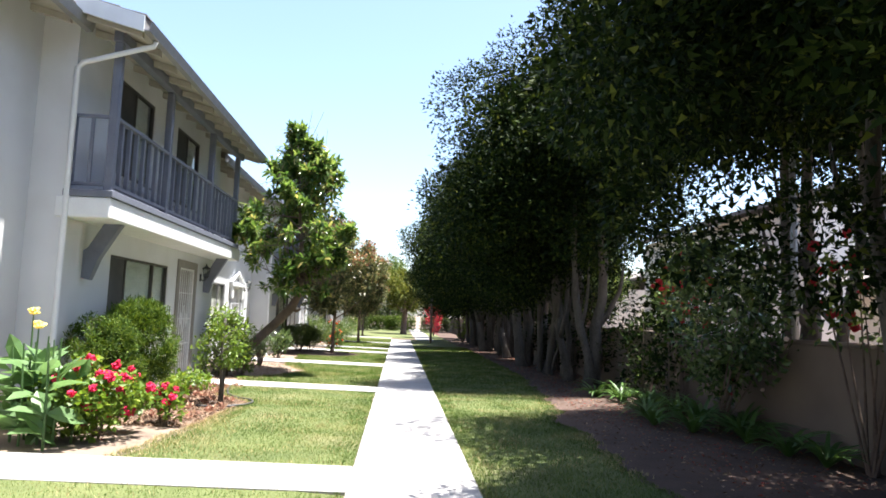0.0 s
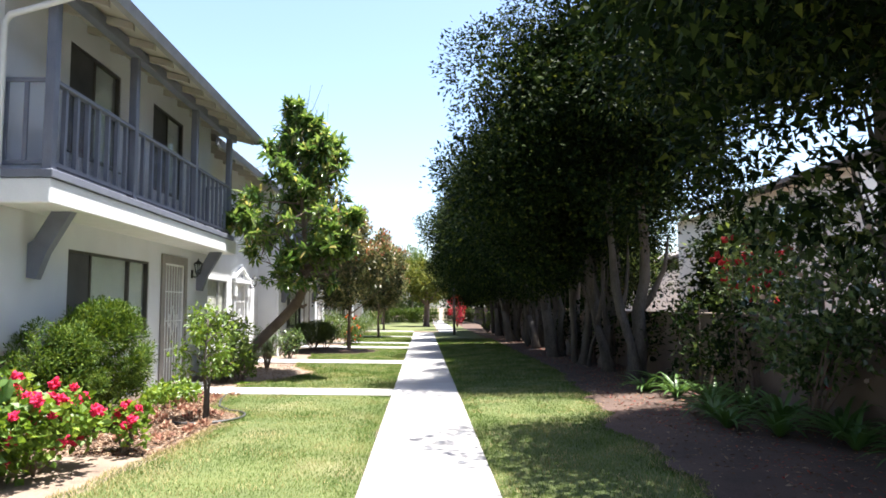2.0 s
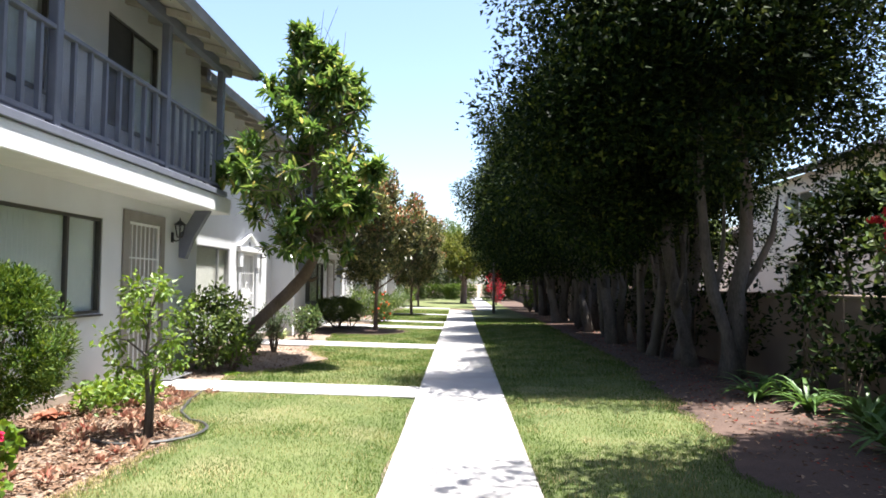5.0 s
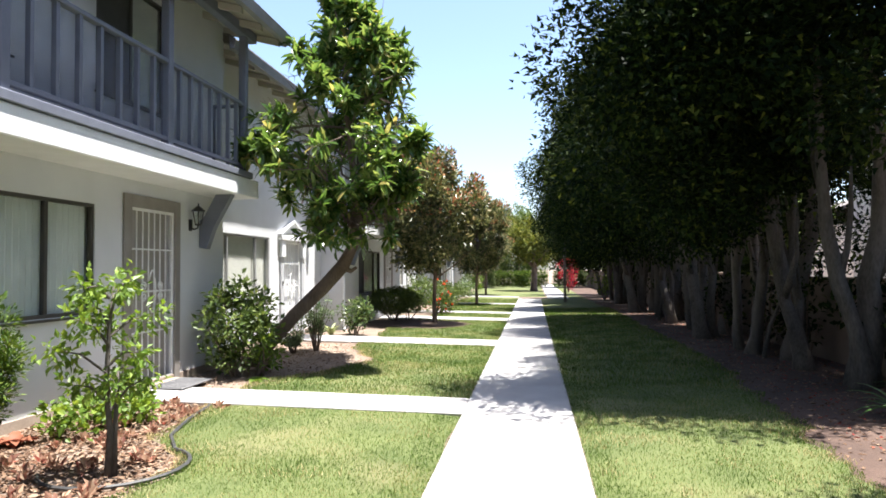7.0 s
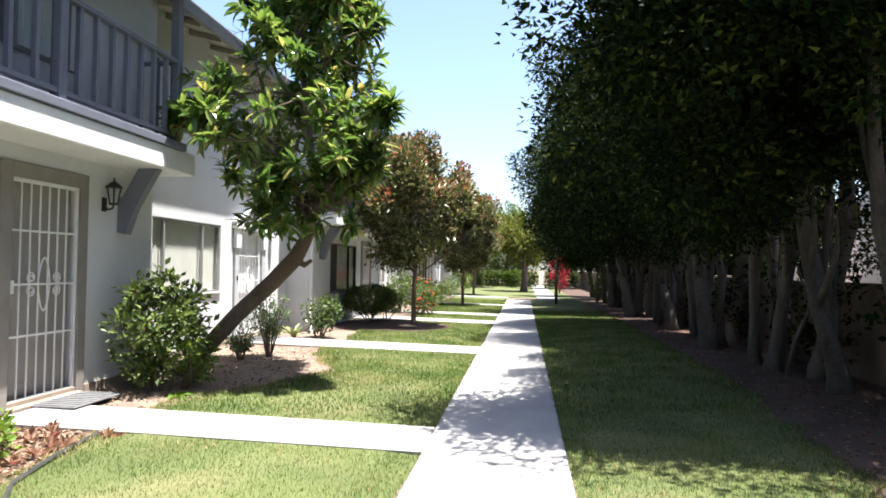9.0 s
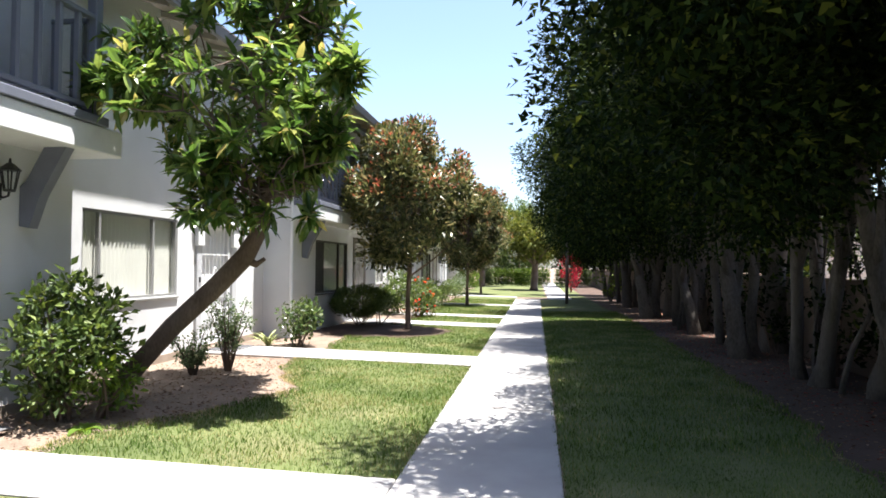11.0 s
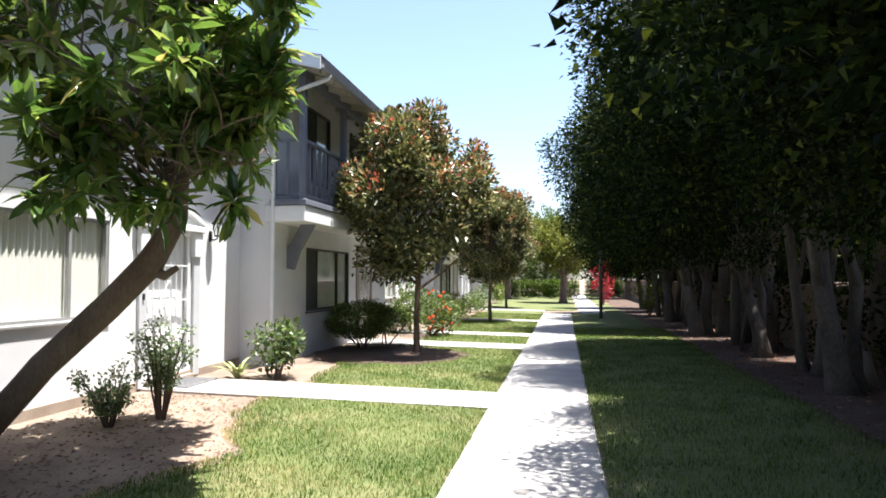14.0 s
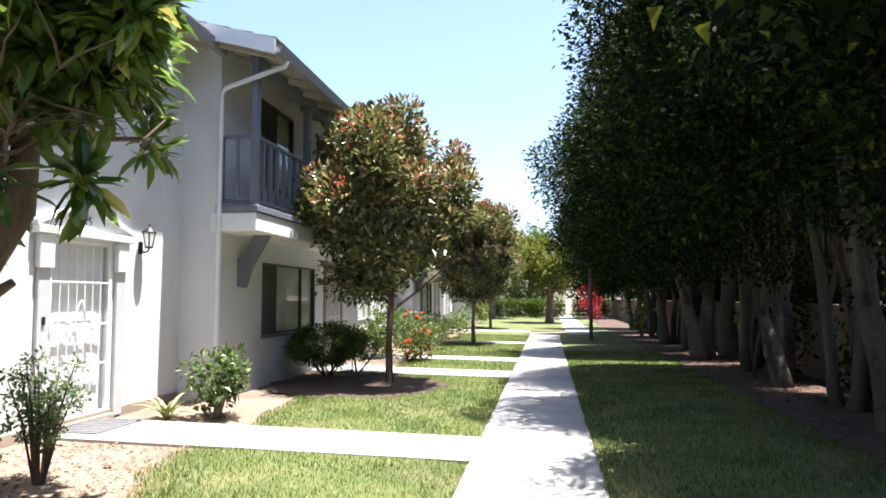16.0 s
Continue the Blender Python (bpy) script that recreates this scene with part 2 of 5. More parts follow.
def tint_material():
    """Blue-grey sheet: mostly clear, its tint a little uneven."""
    m, n, l, b = nodes_of("blue_grey_tint")
    clear, mix, blotches, mask = n.new("ShaderNodeBsdfTransparent"), n.new("ShaderNodeMixShader"), n.new("ShaderNodeTexNoise"), n.new("ShaderNodeMapRange")
    blotches.inputs["Scale"].default_value = 14
    mask.inputs[3].default_value, mask.inputs[4].default_value = 0.14, 0.26
    b.inputs["Base Color"].default_value, b.inputs["Roughness"].default_value = (0.13, 0.145, 0.19, 1), 0.9
    l.new(blotches.outputs["Fac"], mask.inputs[0])
    l.new(mask.outputs[0], mix.inputs[0])
    l.new(clear.outputs[0], mix.inputs[1])
    l.new(b.outputs[0], mix.inputs[2])
    l.new(mix.outputs[0], n["Material Output"].inputs["Surface"])
    return m


TINT_SHEET = tint_material()


# ---- builders ----
def link_mesh(name, verts, faces, material, parent=None, label="", smooth=False):
    me = bpy.data.meshes.new(name)
    me.from_pydata(verts, [], faces)
    me.materials.append(material)
    if smooth:
        me.polygons.foreach_set("use_smooth", [True] * len(me.polygons))
    ob = new(name, me)
    ob.parent = parent
    if label:
        ob["label"] = label
    return ob


def part(name, bm, material, parent, label="", smooth=False):
    me = bpy.data.meshes.new(name)
    bm.to_mesh(me)
    bm.free()
    me.materials.append(material)
    if smooth:
        me.polygons.foreach_set("use_smooth", [True] * len(me.polygons))
    ob = new(name, me)
    ob.parent = parent
    if label:
        ob["label"] = label
    return ob


def thing(name, x, y, z, label, category, group="", kind=""):
    ob = new(name)
    ob.location = (x, y, z)
    ob.empty_display_size = 0.1
    return tagged(ob, label, category, group, kind)


def bx(bm, x0, x1, y0, y1, z0, z1, bevel=0.0):
    vs = [bm.verts.new((x, y, z)) for x in (x0, x1) for y in (y0, y1) for z in (z0, z1)]
    fs = [bm.faces.new([vs[i] for i in q]) for q in ((0, 1, 3, 2), (4, 6, 7, 5), (0, 4, 5, 1), (2, 3, 7, 6), (0, 2, 6, 4), (1, 5, 7, 3))]
    if bevel:
        es = list({e for f in fs for e in f.edges})
        bmesh.ops.bevel(bm, geom=es, offset=bevel, segments=1, affect="EDGES")
    return bm


def box(x0, x1, y0, y1, z0, z1, bevel=0.0):
    return bx(bmesh.new(), x0, x1, y0, y1, z0, z1, bevel)


def prism(outline, axis, a, b):
    """A flat outline of (u, v) drawn out along an axis from a to b."""
    bm = bmesh.new()
    at = {"x": lambda u, v, w: (w, u, v), "y": lambda u, v, w: (u, w, v), "z": lambda u, v, w: (u, v, w)}[axis]
    rings = [[bm.verts.new(at(u, v, w)) for u, v in outline] for w in (a, b)]
    k = len(outline)
    for i in range(k):
        bm.faces.new((rings[0][i], rings[0][(i + 1) % k], rings[1][(i + 1) % k], rings[1][i]))
    bm.faces.new(rings[0][::-1])
    bm.faces.new(rings[1])
    bmesh.ops.recalc_face_normals(bm, faces=bm.faces)
    return bm


def tube(bm, pts, radii, sides=8, rough=0.0, closed=True):
    """A round limb through points, with a radius at each."""
    pts = [Vector(p) for p in pts]
    if not hasattr(radii, "__len__"):
        radii = [radii] * len(pts)
    rings, side = [], None
    for i, p in enumerate(pts):
        d = (pts[min(i + 1, len(pts) - 1)] - pts[max(i - 1, 0)]).normalized()
        if side is None:
            side = d.orthogonal().normalized()
        side = (side - d * side.dot(d)).normalized()
        up = d.cross(side)
        ring = []
        for k in range(sides):
            a = 2 * math.pi * k / sides
            r = radii[i] * (1 + rough * noise.noise(Vector((p.x * 3 + k * 1.7, p.y * 3, p.z * 2.2))))
            ring.append(bm.verts.new(p + (side * math.cos(a) + up * math.sin(a)) * r))
        rings.append(ring)
    for a, b in zip(rings, rings[1:]):
        for k in range(sides):
            bm.faces.new((a[k], a[(k + 1) % sides], b[(k + 1) % sides], b[k]))
    if closed:
        bm.faces.new(rings[0][::-1])
        bm.faces.new(rings[-1])
    return bm


def leaves(name, pts, out, length, width, material, parent, rng, jitter=0.35, lift=0.25, shape="diamond", label="", kind="", wild=1.0):
    """Many single leaves: at pts, pointing roughly along out, each turned, sized and folded by chance."""
    pts, out = np.asarray(pts, float), np.asarray(out, float)
    n = len(pts)
    d = out + rng.normal(0, 0.6 * wild, (n, 3)) + [0, 0, lift]
    d /= np.linalg.norm(d, axis=1, keepdims=True) + 1e-9
    nrm = rng.normal(0, 0.55 * wild, (n, 3)) + [0, 0, 0.8] + out * 0.4
    s = np.cross(d, nrm)
    s /= np.linalg.norm(s, axis=1, keepdims=True) + 1e-9
    u = np.cross(s, d)
    size = 1 + rng.uniform(-jitter, jitter, (n, 1))
    L, W = length * size, width * size
    if shape == "diamond":
        v = np.stack([pts, pts + d * L * 0.45 - s * W * 0.5 + u * W * 0.18, pts + d * L - u * L * 0.08, pts + d * L * 0.45 + s * W * 0.5 + u * W * 0.18], 1)
        f = [(0, 1, 2), (0, 2, 3)]
    elif shape == "blade":
        v = np.stack([pts - s * W * 0.5, pts + s * W * 0.5, pts + d * L], 1)
        f = [(0, 1, 2)]
    else:  # long leaf: a folded lance of eight corners, drooping to its tip
        v = np.stack([
            pts, pts + d * L * 0.3 - s * W * 0.44 + u * W * 0.14, pts + d * L * 0.3 + s * W * 0.44 + u * W * 0.14, pts + d * L * 0.32,
            pts + d * L * 0.66 - s * W * 0.42 + u * (W * 0.10 - L * 0.05), pts + d * L * 0.66 + s * W * 0.42 + u * (W * 0.10 - L * 0.05), pts + d * L * 0.66 - u * L * 0.06,
            pts + d * L * 0.98 - u * L * 0.17], 1)
        f = [(0, 1, 3), (0, 3, 2), (1, 4, 6, 3), (3, 6, 5, 2), (4, 7, 6), (6, 7, 5)]
    k = v.shape[1]
    base = np.arange(n) * k
    faces = []
    for q in f:
        faces.append((base[:, None] + np.array(q)).tolist())
    ob = link_mesh(name, v.reshape(-1, 3).tolist(), [q for g in faces for q in g], material, parent, label)
    if kind:
        ob["kind"] = kind
    return ob


def clump_points(rng, clumps, density, shell=0.5):
    """Points in the outer part of each ball (x, y, z, r), and the way outward there."""
    P, D = [], []
    for x, y, z, r in clumps:
        n = max(6, int(density * r * r))
        d = rng.normal(0, 1, (n, 3))
        d /= np.linalg.norm(d, axis=1, keepdims=True)
        rad = r * (1 - shell * rng.random((n, 1)) ** 1.4) * (1 + 0.09 * rng.normal(0, 1, (n, 1)))
        P.append(np.array([x, y, z]) + d * rad * [1, 1, 0.92])
        D.append(d)
    return np.concatenate(P), np.concatenate(D)


def crown_clumps(rng, centre, radii, count, r0, r1, power=1.0, keep=None):
    """Balls spread over an uneven egg."""
    out = []
    while len(out) < count:
        d = rng.normal(0, 1, 3)
        d /= np.linalg.norm(d)
        s = rng.uniform(0.55, 1.0) ** power
        p = np.array(centre) + d * np.array(radii) * s
        if keep is None or keep(p):
            out.append((*p, rng.uniform(r0, r1)))
    return out


# ---- the plan ----
PATH_L, PATH_R = -0.36, 0.72      # edges of the walk
WALL_A, WALL_B = -4.08, -4.50     # faces of the balcony house and of the set-back house
FENCE_X = 4.70
CROSS = [(-1.0, -0.2), (5.42, 6.30), (12.27, 13.05), (18.12, 19.08), (24.10, 25.06), (26.98, 27.80), (32.5, 33.3), (39.5, 40.3)]


def rise(x):
    """The ground climbs a little from the walk to the houses and to the fence."""
    return 0.021 * max(0.0, min(PATH_L - x, 4.5)) + 0.012 * max(0.0, min(x - PATH_R, 4.0))


# ground: one sheet to the horizon
xs = [-900, -120, -30, -9, -5, -4.2, -3, -2, -1, -0.36, 0.72, 1.7, 2.7, 3.7, 4.72, 9, 30, 120, 900]
ys = [-900, -120, -30, -8, 0, 8, 16, 24, 32, 40, 60, 100, 200, 900]
gv = [(x, y, rise(x) - 0.035) for y in ys for x in xs]
gf = [(j * len(xs) + i, j * len(xs) + i + 1, (j + 1) * len(xs) + i + 1, (j + 1) * len(xs) + i) for j in range(len(ys) - 1) for i in range(len(xs) - 1)]
ground = tagged(link_mesh("ground", gv, gf, SOIL), "dry brown garden soil with leaf litter", "ground", kind="structure")


def lawn(name, y0, y1, inner, outer, label):
    """A panel of turf between two edges, given as functions of y, rounded down at its rim."""
    n, k = max(4, int((y1 - y0) / 0.16)), 8
    v, f = [], []
    for j in range(n + 1):
        y = y0 + (y1 - y0) * j / n
        a, b = inner(y), outer(y)
        for i in range(k + 1):
            x = a + (b - a) * i / k
            z = rise(x) - 0.012 + 0.008 * noise.noise(Vector((x * 1.3, y * 1.3, 0)))
            v.append((x, y, z - (0.02 if i in (0, k) else 0)))
    for j in range(n):
        for i in range(k):
            f.append((j * (k + 1) + i, j * (k + 1) + i + 1, (j + 1) * (k + 1) + i + 1, (j + 1) * (k + 1) + i))
    return tagged(link_mesh(name, v, f, TURF, smooth=True), label, "lawn", kind="structure")


def through_points(pts, wobble=0.05, seed=0.0):
    def edge(y):
        for (ya, xa), (yb, xb) in zip(pts, pts[1:]):
            if y <= yb:
                s = max(0.0, (y - ya) / (yb - ya))
                s = s * s * (3 - 2 * s)
                return xa + (xb - xa) * s + wobble * noise.noise(Vector((y * 2.1, seed, 0))) + 0.5 * wobble * noise.noise(Vector((y * 7.0, seed, 3)))
        return pts[-1][1]
    return edge


BEDS = [
    (-9.0, -1.0, [(-9, -3.6), (-1, -3.6)]),
    (-0.2, 5.42, [(-0.2, -3.5), (5.42, -3.5)]),
    (6.30, 12.27, [(6.3, -2.50), (7.0, -2.42), (8.0, -2.30), (9.2, -2.22), (10.2, -2.16), (11.0, -2.72), (12.27, -2.90)]),
    (13.05, 18.12, [(13.05, -3.0), (13.7, -2.95), (14.8, -2.38), (15.8, -2.05), (16.6, -2.45), (17.2, -2.74), (18.12, -2.85)]),
    (19.08, 24.10, [(19.08, -2.75), (20.0, -2.92), (21.4, -3.0), (22.2, -2.9), (24.1, -2.75)]),
    (25.06, 26.98, [(25.06, -2.6), (26.98, -2.4)]),
    (27.80, 32.5, [(27.8, -2.5), (30, -2.6), (32.5, -2.7)]),
    (33.3, 39.5, [(33.3, -2.8), (39.5, -2.8)]),
    (40.3, 72.0, [(40.3, -3.2), (56, -3.4), (72, -3.2)]),
]
lawn_edges = []
for i, (y0, y1, pts) in enumerate(BEDS):
    e = through_points(pts, 0.07, i * 3.7)
    inner = (lambda y: PATH_L - 0.012) if y1 < 41 else (lambda y: PATH_L + (1.35 if y > 38 else 0))
    lawn("lawn", y0 + 0.01, y1 - 0.01, e, inner, "sunlit mown lawn with straw-coloured patches beside the walk")
    lawn_edges.append((y0, y1, e))
RIGHT_EDGE = through_points([(-9, 2.3), (6.5, 2.25), (8.3, 2.35), (9.2, 2.2), (10.2, 2.5), (13, 2.75), (16.4, 3.0), (23, 2.98), (28, 3.02), (36, 2.9), (44, 2.8), (72, 2.8)], 0.14, 50)
lawn("lawn", -9, 38, lambda y: PATH_R + 0.012, RIGHT_EDGE, "shaded mown lawn beside the walk")
lawn("lawn", 38, 72, lambda y: 2.1, RIGHT_EDGE, "far strip of mown lawn")

# the bed soil below the trees, with their shade painted into its dark tone
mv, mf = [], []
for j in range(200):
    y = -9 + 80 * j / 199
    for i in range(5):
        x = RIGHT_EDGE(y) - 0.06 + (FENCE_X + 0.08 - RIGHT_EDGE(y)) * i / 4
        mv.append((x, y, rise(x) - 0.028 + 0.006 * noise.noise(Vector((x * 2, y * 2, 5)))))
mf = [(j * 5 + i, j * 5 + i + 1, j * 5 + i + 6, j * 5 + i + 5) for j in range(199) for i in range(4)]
tagged(link_mesh("planting_strip", mv, mf, SHADED_BED, smooth=True), "crumbly soil strip below the trees, their shade painted into its colour", "soil", kind="structure")

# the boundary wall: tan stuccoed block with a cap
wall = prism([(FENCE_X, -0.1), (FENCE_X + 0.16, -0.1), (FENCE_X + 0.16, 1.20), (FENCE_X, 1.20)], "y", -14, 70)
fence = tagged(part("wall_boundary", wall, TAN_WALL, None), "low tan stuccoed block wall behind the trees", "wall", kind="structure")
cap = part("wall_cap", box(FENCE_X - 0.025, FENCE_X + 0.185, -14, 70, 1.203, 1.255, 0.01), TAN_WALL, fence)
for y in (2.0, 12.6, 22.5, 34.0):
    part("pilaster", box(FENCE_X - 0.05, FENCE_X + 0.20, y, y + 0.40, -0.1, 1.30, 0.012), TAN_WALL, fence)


# ---- houses ----
def panel_wall(x, thick, y0, y1, z0, z1, holes):
    """A wall face at x with openings (y0, y1, z0, z1) cut right through."""
    yy = sorted({y0, y1, *[h[0] for h in holes], *[h[1] for h in holes]})
    zz = sorted({z0, z1, *[h[2] for h in holes], *[h[3] for h in holes]})
    bm = bmesh.new()
    for a, b in zip(yy, yy[1:]):
        for c, d in zip(zz, zz[1:]):
            if not any(h[0] <= a and b <= h[1] and h[2] <= c and d <= h[3] for h in holes):
                for xx in (x, x - thick):
                    bm.faces.new([bm.verts.new((xx, *q)) for q in ((a, c), (b, c), (b, d), (a, d))])
    for a, b, c, d in list(holes) + [(y0, y1, z0, z1)]:
        for p, q in (((a, c), (b, c)), ((b, c), (b, d)), ((b, d), (a, d)), ((a, d), (a, c))):
            bm.faces.new([bm.verts.new(w) for w in ((x, *p), (x, *q), (x - thick, *q), (x - thick, *p))])
    bmesh.ops.remove_doubles(bm, verts=bm.verts, dist=0.0005)
    return bm


def window(house, x, y0, y1, z0, z1, metal, blind, open_part=0.0, sill=True, mullions=(0.5,), dark_end=0.0):
    """A sliding window set into the wall: outer frame, stiles, panes, sill and the blind behind."""
    f, d = 0.035, 0.05
    bm = bmesh.new()
    bx(bm, x - 0.07, x - 0.012, y0, y1, z0, z0 + f)
    bx(bm, x - 0.07, x - 0.012, y0, y1, z1 - f, z1)
    bx(bm, x - 0.07, x - 0.012, y0, y0 + f, z0 + f, z1 - f)
    bx(bm, x - 0.07, x - 0.012, y1 - f, y1, z0 + f, z1 - f)
    win = part("window", bm, metal, house)
    marks = [y0 + f] + [y0 + (y1 - y0) * q for q in mullions] + [y1 - f]
    for i, q in enumerate(marks[1:-1]):
        part("stile", box(x - 0.068, x - 0.018, q - 0.022, q + 0.022, z0 + f, z1 - f, 0.004), metal, win)
    for i, (a, b) in enumerate(zip(marks, marks[1:])):
        pane = part("pane", box(x - 0.050, x - 0.044, a + 0.003, b - 0.003, z0 + f + 0.002, z1 - f - 0.002), GLASS, win)
        pane.visible_shadow = False
    if blind is not None:
        a, end = y0 + 0.05 + dark_end, y1 - 0.05
        w, bm = 0.085, bmesh.new()
        while a < end:  # hanging folds
            vs = [bm.verts.new(q) for q in ((x - 0.110, a, z0 + 0.004), (x - 0.085, a + w * 0.5, z0 + 0.004), (x - 0.110, a + w, z0 + 0.004), (x - 0.110, a + w, z1 - 0.004), (x - 0.085, a + w * 0.5, z1 - 0.004), (x - 0.110, a, z1 - 0.004))]
            bm.faces.new((vs[0], vs[1], vs[4], vs[5]))
            bm.faces.new((vs[1], vs[2], vs[3], vs[4]))
            a += w * 0.93
        part("curtain", bm, blind, win)
    if dark_end:
        part("insect_screen", box(x - 0.036, x - 0.032, y0 + f, y0 + f + dark_end, z0 + f, z1 - f), DARK_CURTAIN, win)
    if sill:
        part("sill", prism([(x - 0.010, z0 - 0.026), (x + 0.03, z0 - 0.032), (x + 0.03, z0 - 0.012), (x - 0.010, z0 - 0.004)], "y", y0 - 0.02, y1 + 0.02), metal, win)
    return win


def gate(house, x, y0, y1, z0, z1, door_material, door_label):
    """A panelled door behind an outward security gate with bars, a diamond and scrolls."""
    door = part("door", box(x - 0.13, x - 0.085, y0, y1, z0, z1, 0.004), door_material, house, door_label)
    for a, b in ((z0 + 0.18, z0 + 0.85), (z0 + 1.02, z1 - 0.18)):
        part("door_panel", box(x - 0.085, x - 0.078, y0 + 0.13, y1 - 0.13, a, b, 0.003), door_material, door)
    g, r = 0.03, 0.008
    bm = bmesh.new()
    for q in ((y0, y0 + g, z0 + 0.02, z1), (y1 - g, y1, z0 + 0.02, z1), (y0 + g, y1 - g, z1 - g, z1), (y0 + g, y1 - g, z0 + 0.02, z0 + 0.02 + g)):
        bx(bm, x - 0.03, x - 0.002, *q)
    frame_part = part("security_gate", bm, GATE_WHITE, house, "white wrought-iron security gate")
    span, h = y1 - y0 - 2 * g, z1 - z0
    cx = (y0 + y1) / 2
    for i in range(1, 7):
        yy = y0 + g + span * i / 7
        part("bar", box(x - 0.022, x - 0.010, yy - 0.006, yy + 0.006, z0 + 0.05, z1 - g), GATE_WHITE, frame_part)
    for q in (0.30, 0.53, 0.77):
        zz = z0 + h * q
        part("cross_bar", box(x - 0.026, x - 0.006, y0 + g, y1 - g, zz - 0.009, zz + 0.009), GATE_WHITE, frame_part)
    zc = z0 + h * 0.53
    dia = [(x - 0.004, cx + 0.075 * math.sin(a) * (0.55 + 0.45 * abs(math.sin(a))), zc + 0.25 * math.cos(a)) for a in [2 * math.pi * k / 20 for k in range(21)]]
    part("diamond", tube(bmesh.new(), dia, 0.007, 5), GATE_WHITE, frame_part)
    for sy in (-1, 1):
        for sz in (-1, 1):
            pts = []
            for k in range(17):
                a = 3.6 * math.pi * k / 16
                rr = 0.058 * (1 - 0.75 * k / 16)
                pts.append((x - 0.004, cx + sy * (0.165 + rr * math.sin(a)), zc + sz * (0.062 + rr * -math.cos(a))))
            part("scroll", tube(bmesh.new(), pts, 0.006, 5), GATE_WHITE, frame_part)
    part("latch", box(x - 0.03, x + 0.015, y0 + 0.005, y0 + 0.06, zc - 0.08, zc + 0.04, 0.005), GATE_WHITE, frame_part)
    return door


def roof_slab(house, x_eave, z_eave, x_ridge, y0, y1, slope, name="roof"):
    zr = z_eave + (x_eave - x_ridge) * slope
    back = 2 * x_ridge - x_eave
    t = 0.10
    bm = prism([(x_eave, z_eave), (x_ridge, zr), (back, z_eave), (back, z_eave + t), (x_ridge, zr + t), (x_eave, z_eave + t)], "y", y0, y1)
    roof = part(name, bm, SHINGLE, house, "weathered brown-grey asphalt shingle roof")
    n = 14
    for k in range(n):  # courses of shingles, thick at the lower edge
        a, b = x_eave - (x_eave - x_ridge) * k / n, x_eave - (x_eave - x_ridge) * (k + 1.12) / n
        za, zb = z_eave + t + (x_eave - a) * slope, z_eave + t + (x_eave - b) * slope
        part("shingle_course", prism([(a + 0.015, za + 0.002), (b, zb + 0.002), (b, zb + 0.008), (a + 0.015, za + 0.022)], "y", y0 - 0.015, y1 + 0.015), SHINGLE, roof)
    return roof, zr


def carriage_lamp(x, y, z, label):
    """A wall lantern: back plate, arm, tapered glazed cage, cap and finial."""
    lamp = thing("wall_lantern", x, y, z, label, "wall lamp", "porch lanterns")
    part("back_plate", box(0.002, 0.022, -0.035, 0.035, -0.12, 0.03, 0.006), IRON, lamp)
    part("arm", tube(bmesh.new(), [(0.01, 0, -0.07), (0.06, 0, -0.10), (0.11, 0, -0.085), (0.12, 0, -0.04)], 0.011, 6), IRON, lamp)
    bm = bmesh.new()
    tube(bm, [(0.12, 0, -0.05), (0.12, 0, -0.03)], [0.045, 0.05], 6)
    for k in range(6):
        a = math.pi / 3 * k
        tube(bm, [(0.12 + 0.045 * math.cos(a), 0.045 * math.sin(a), -0.03), (0.12 + 0.075 * math.cos(a), 0.075 * math.sin(a), 0.13)], 0.006, 4)
    part("cage", bm, IRON, lamp)
    pane = part("glass", tube(bmesh.new(), [(0.12, 0, -0.028), (0.12, 0, 0.128)], [0.040, 0.068], 6), GLASS, lamp)
    pane.visible_shadow = False
    part("cap", tube(bmesh.new(), [(0.12, 0, 0.132), (0.12, 0, 0.145), (0.12, 0, 0.19), (0.12, 0, 0.205), (0.12, 0, 0.24)], [0.088, 0.085, 0.035, 0.012, 0.008], 10), IRON, lamp)
    return lamp


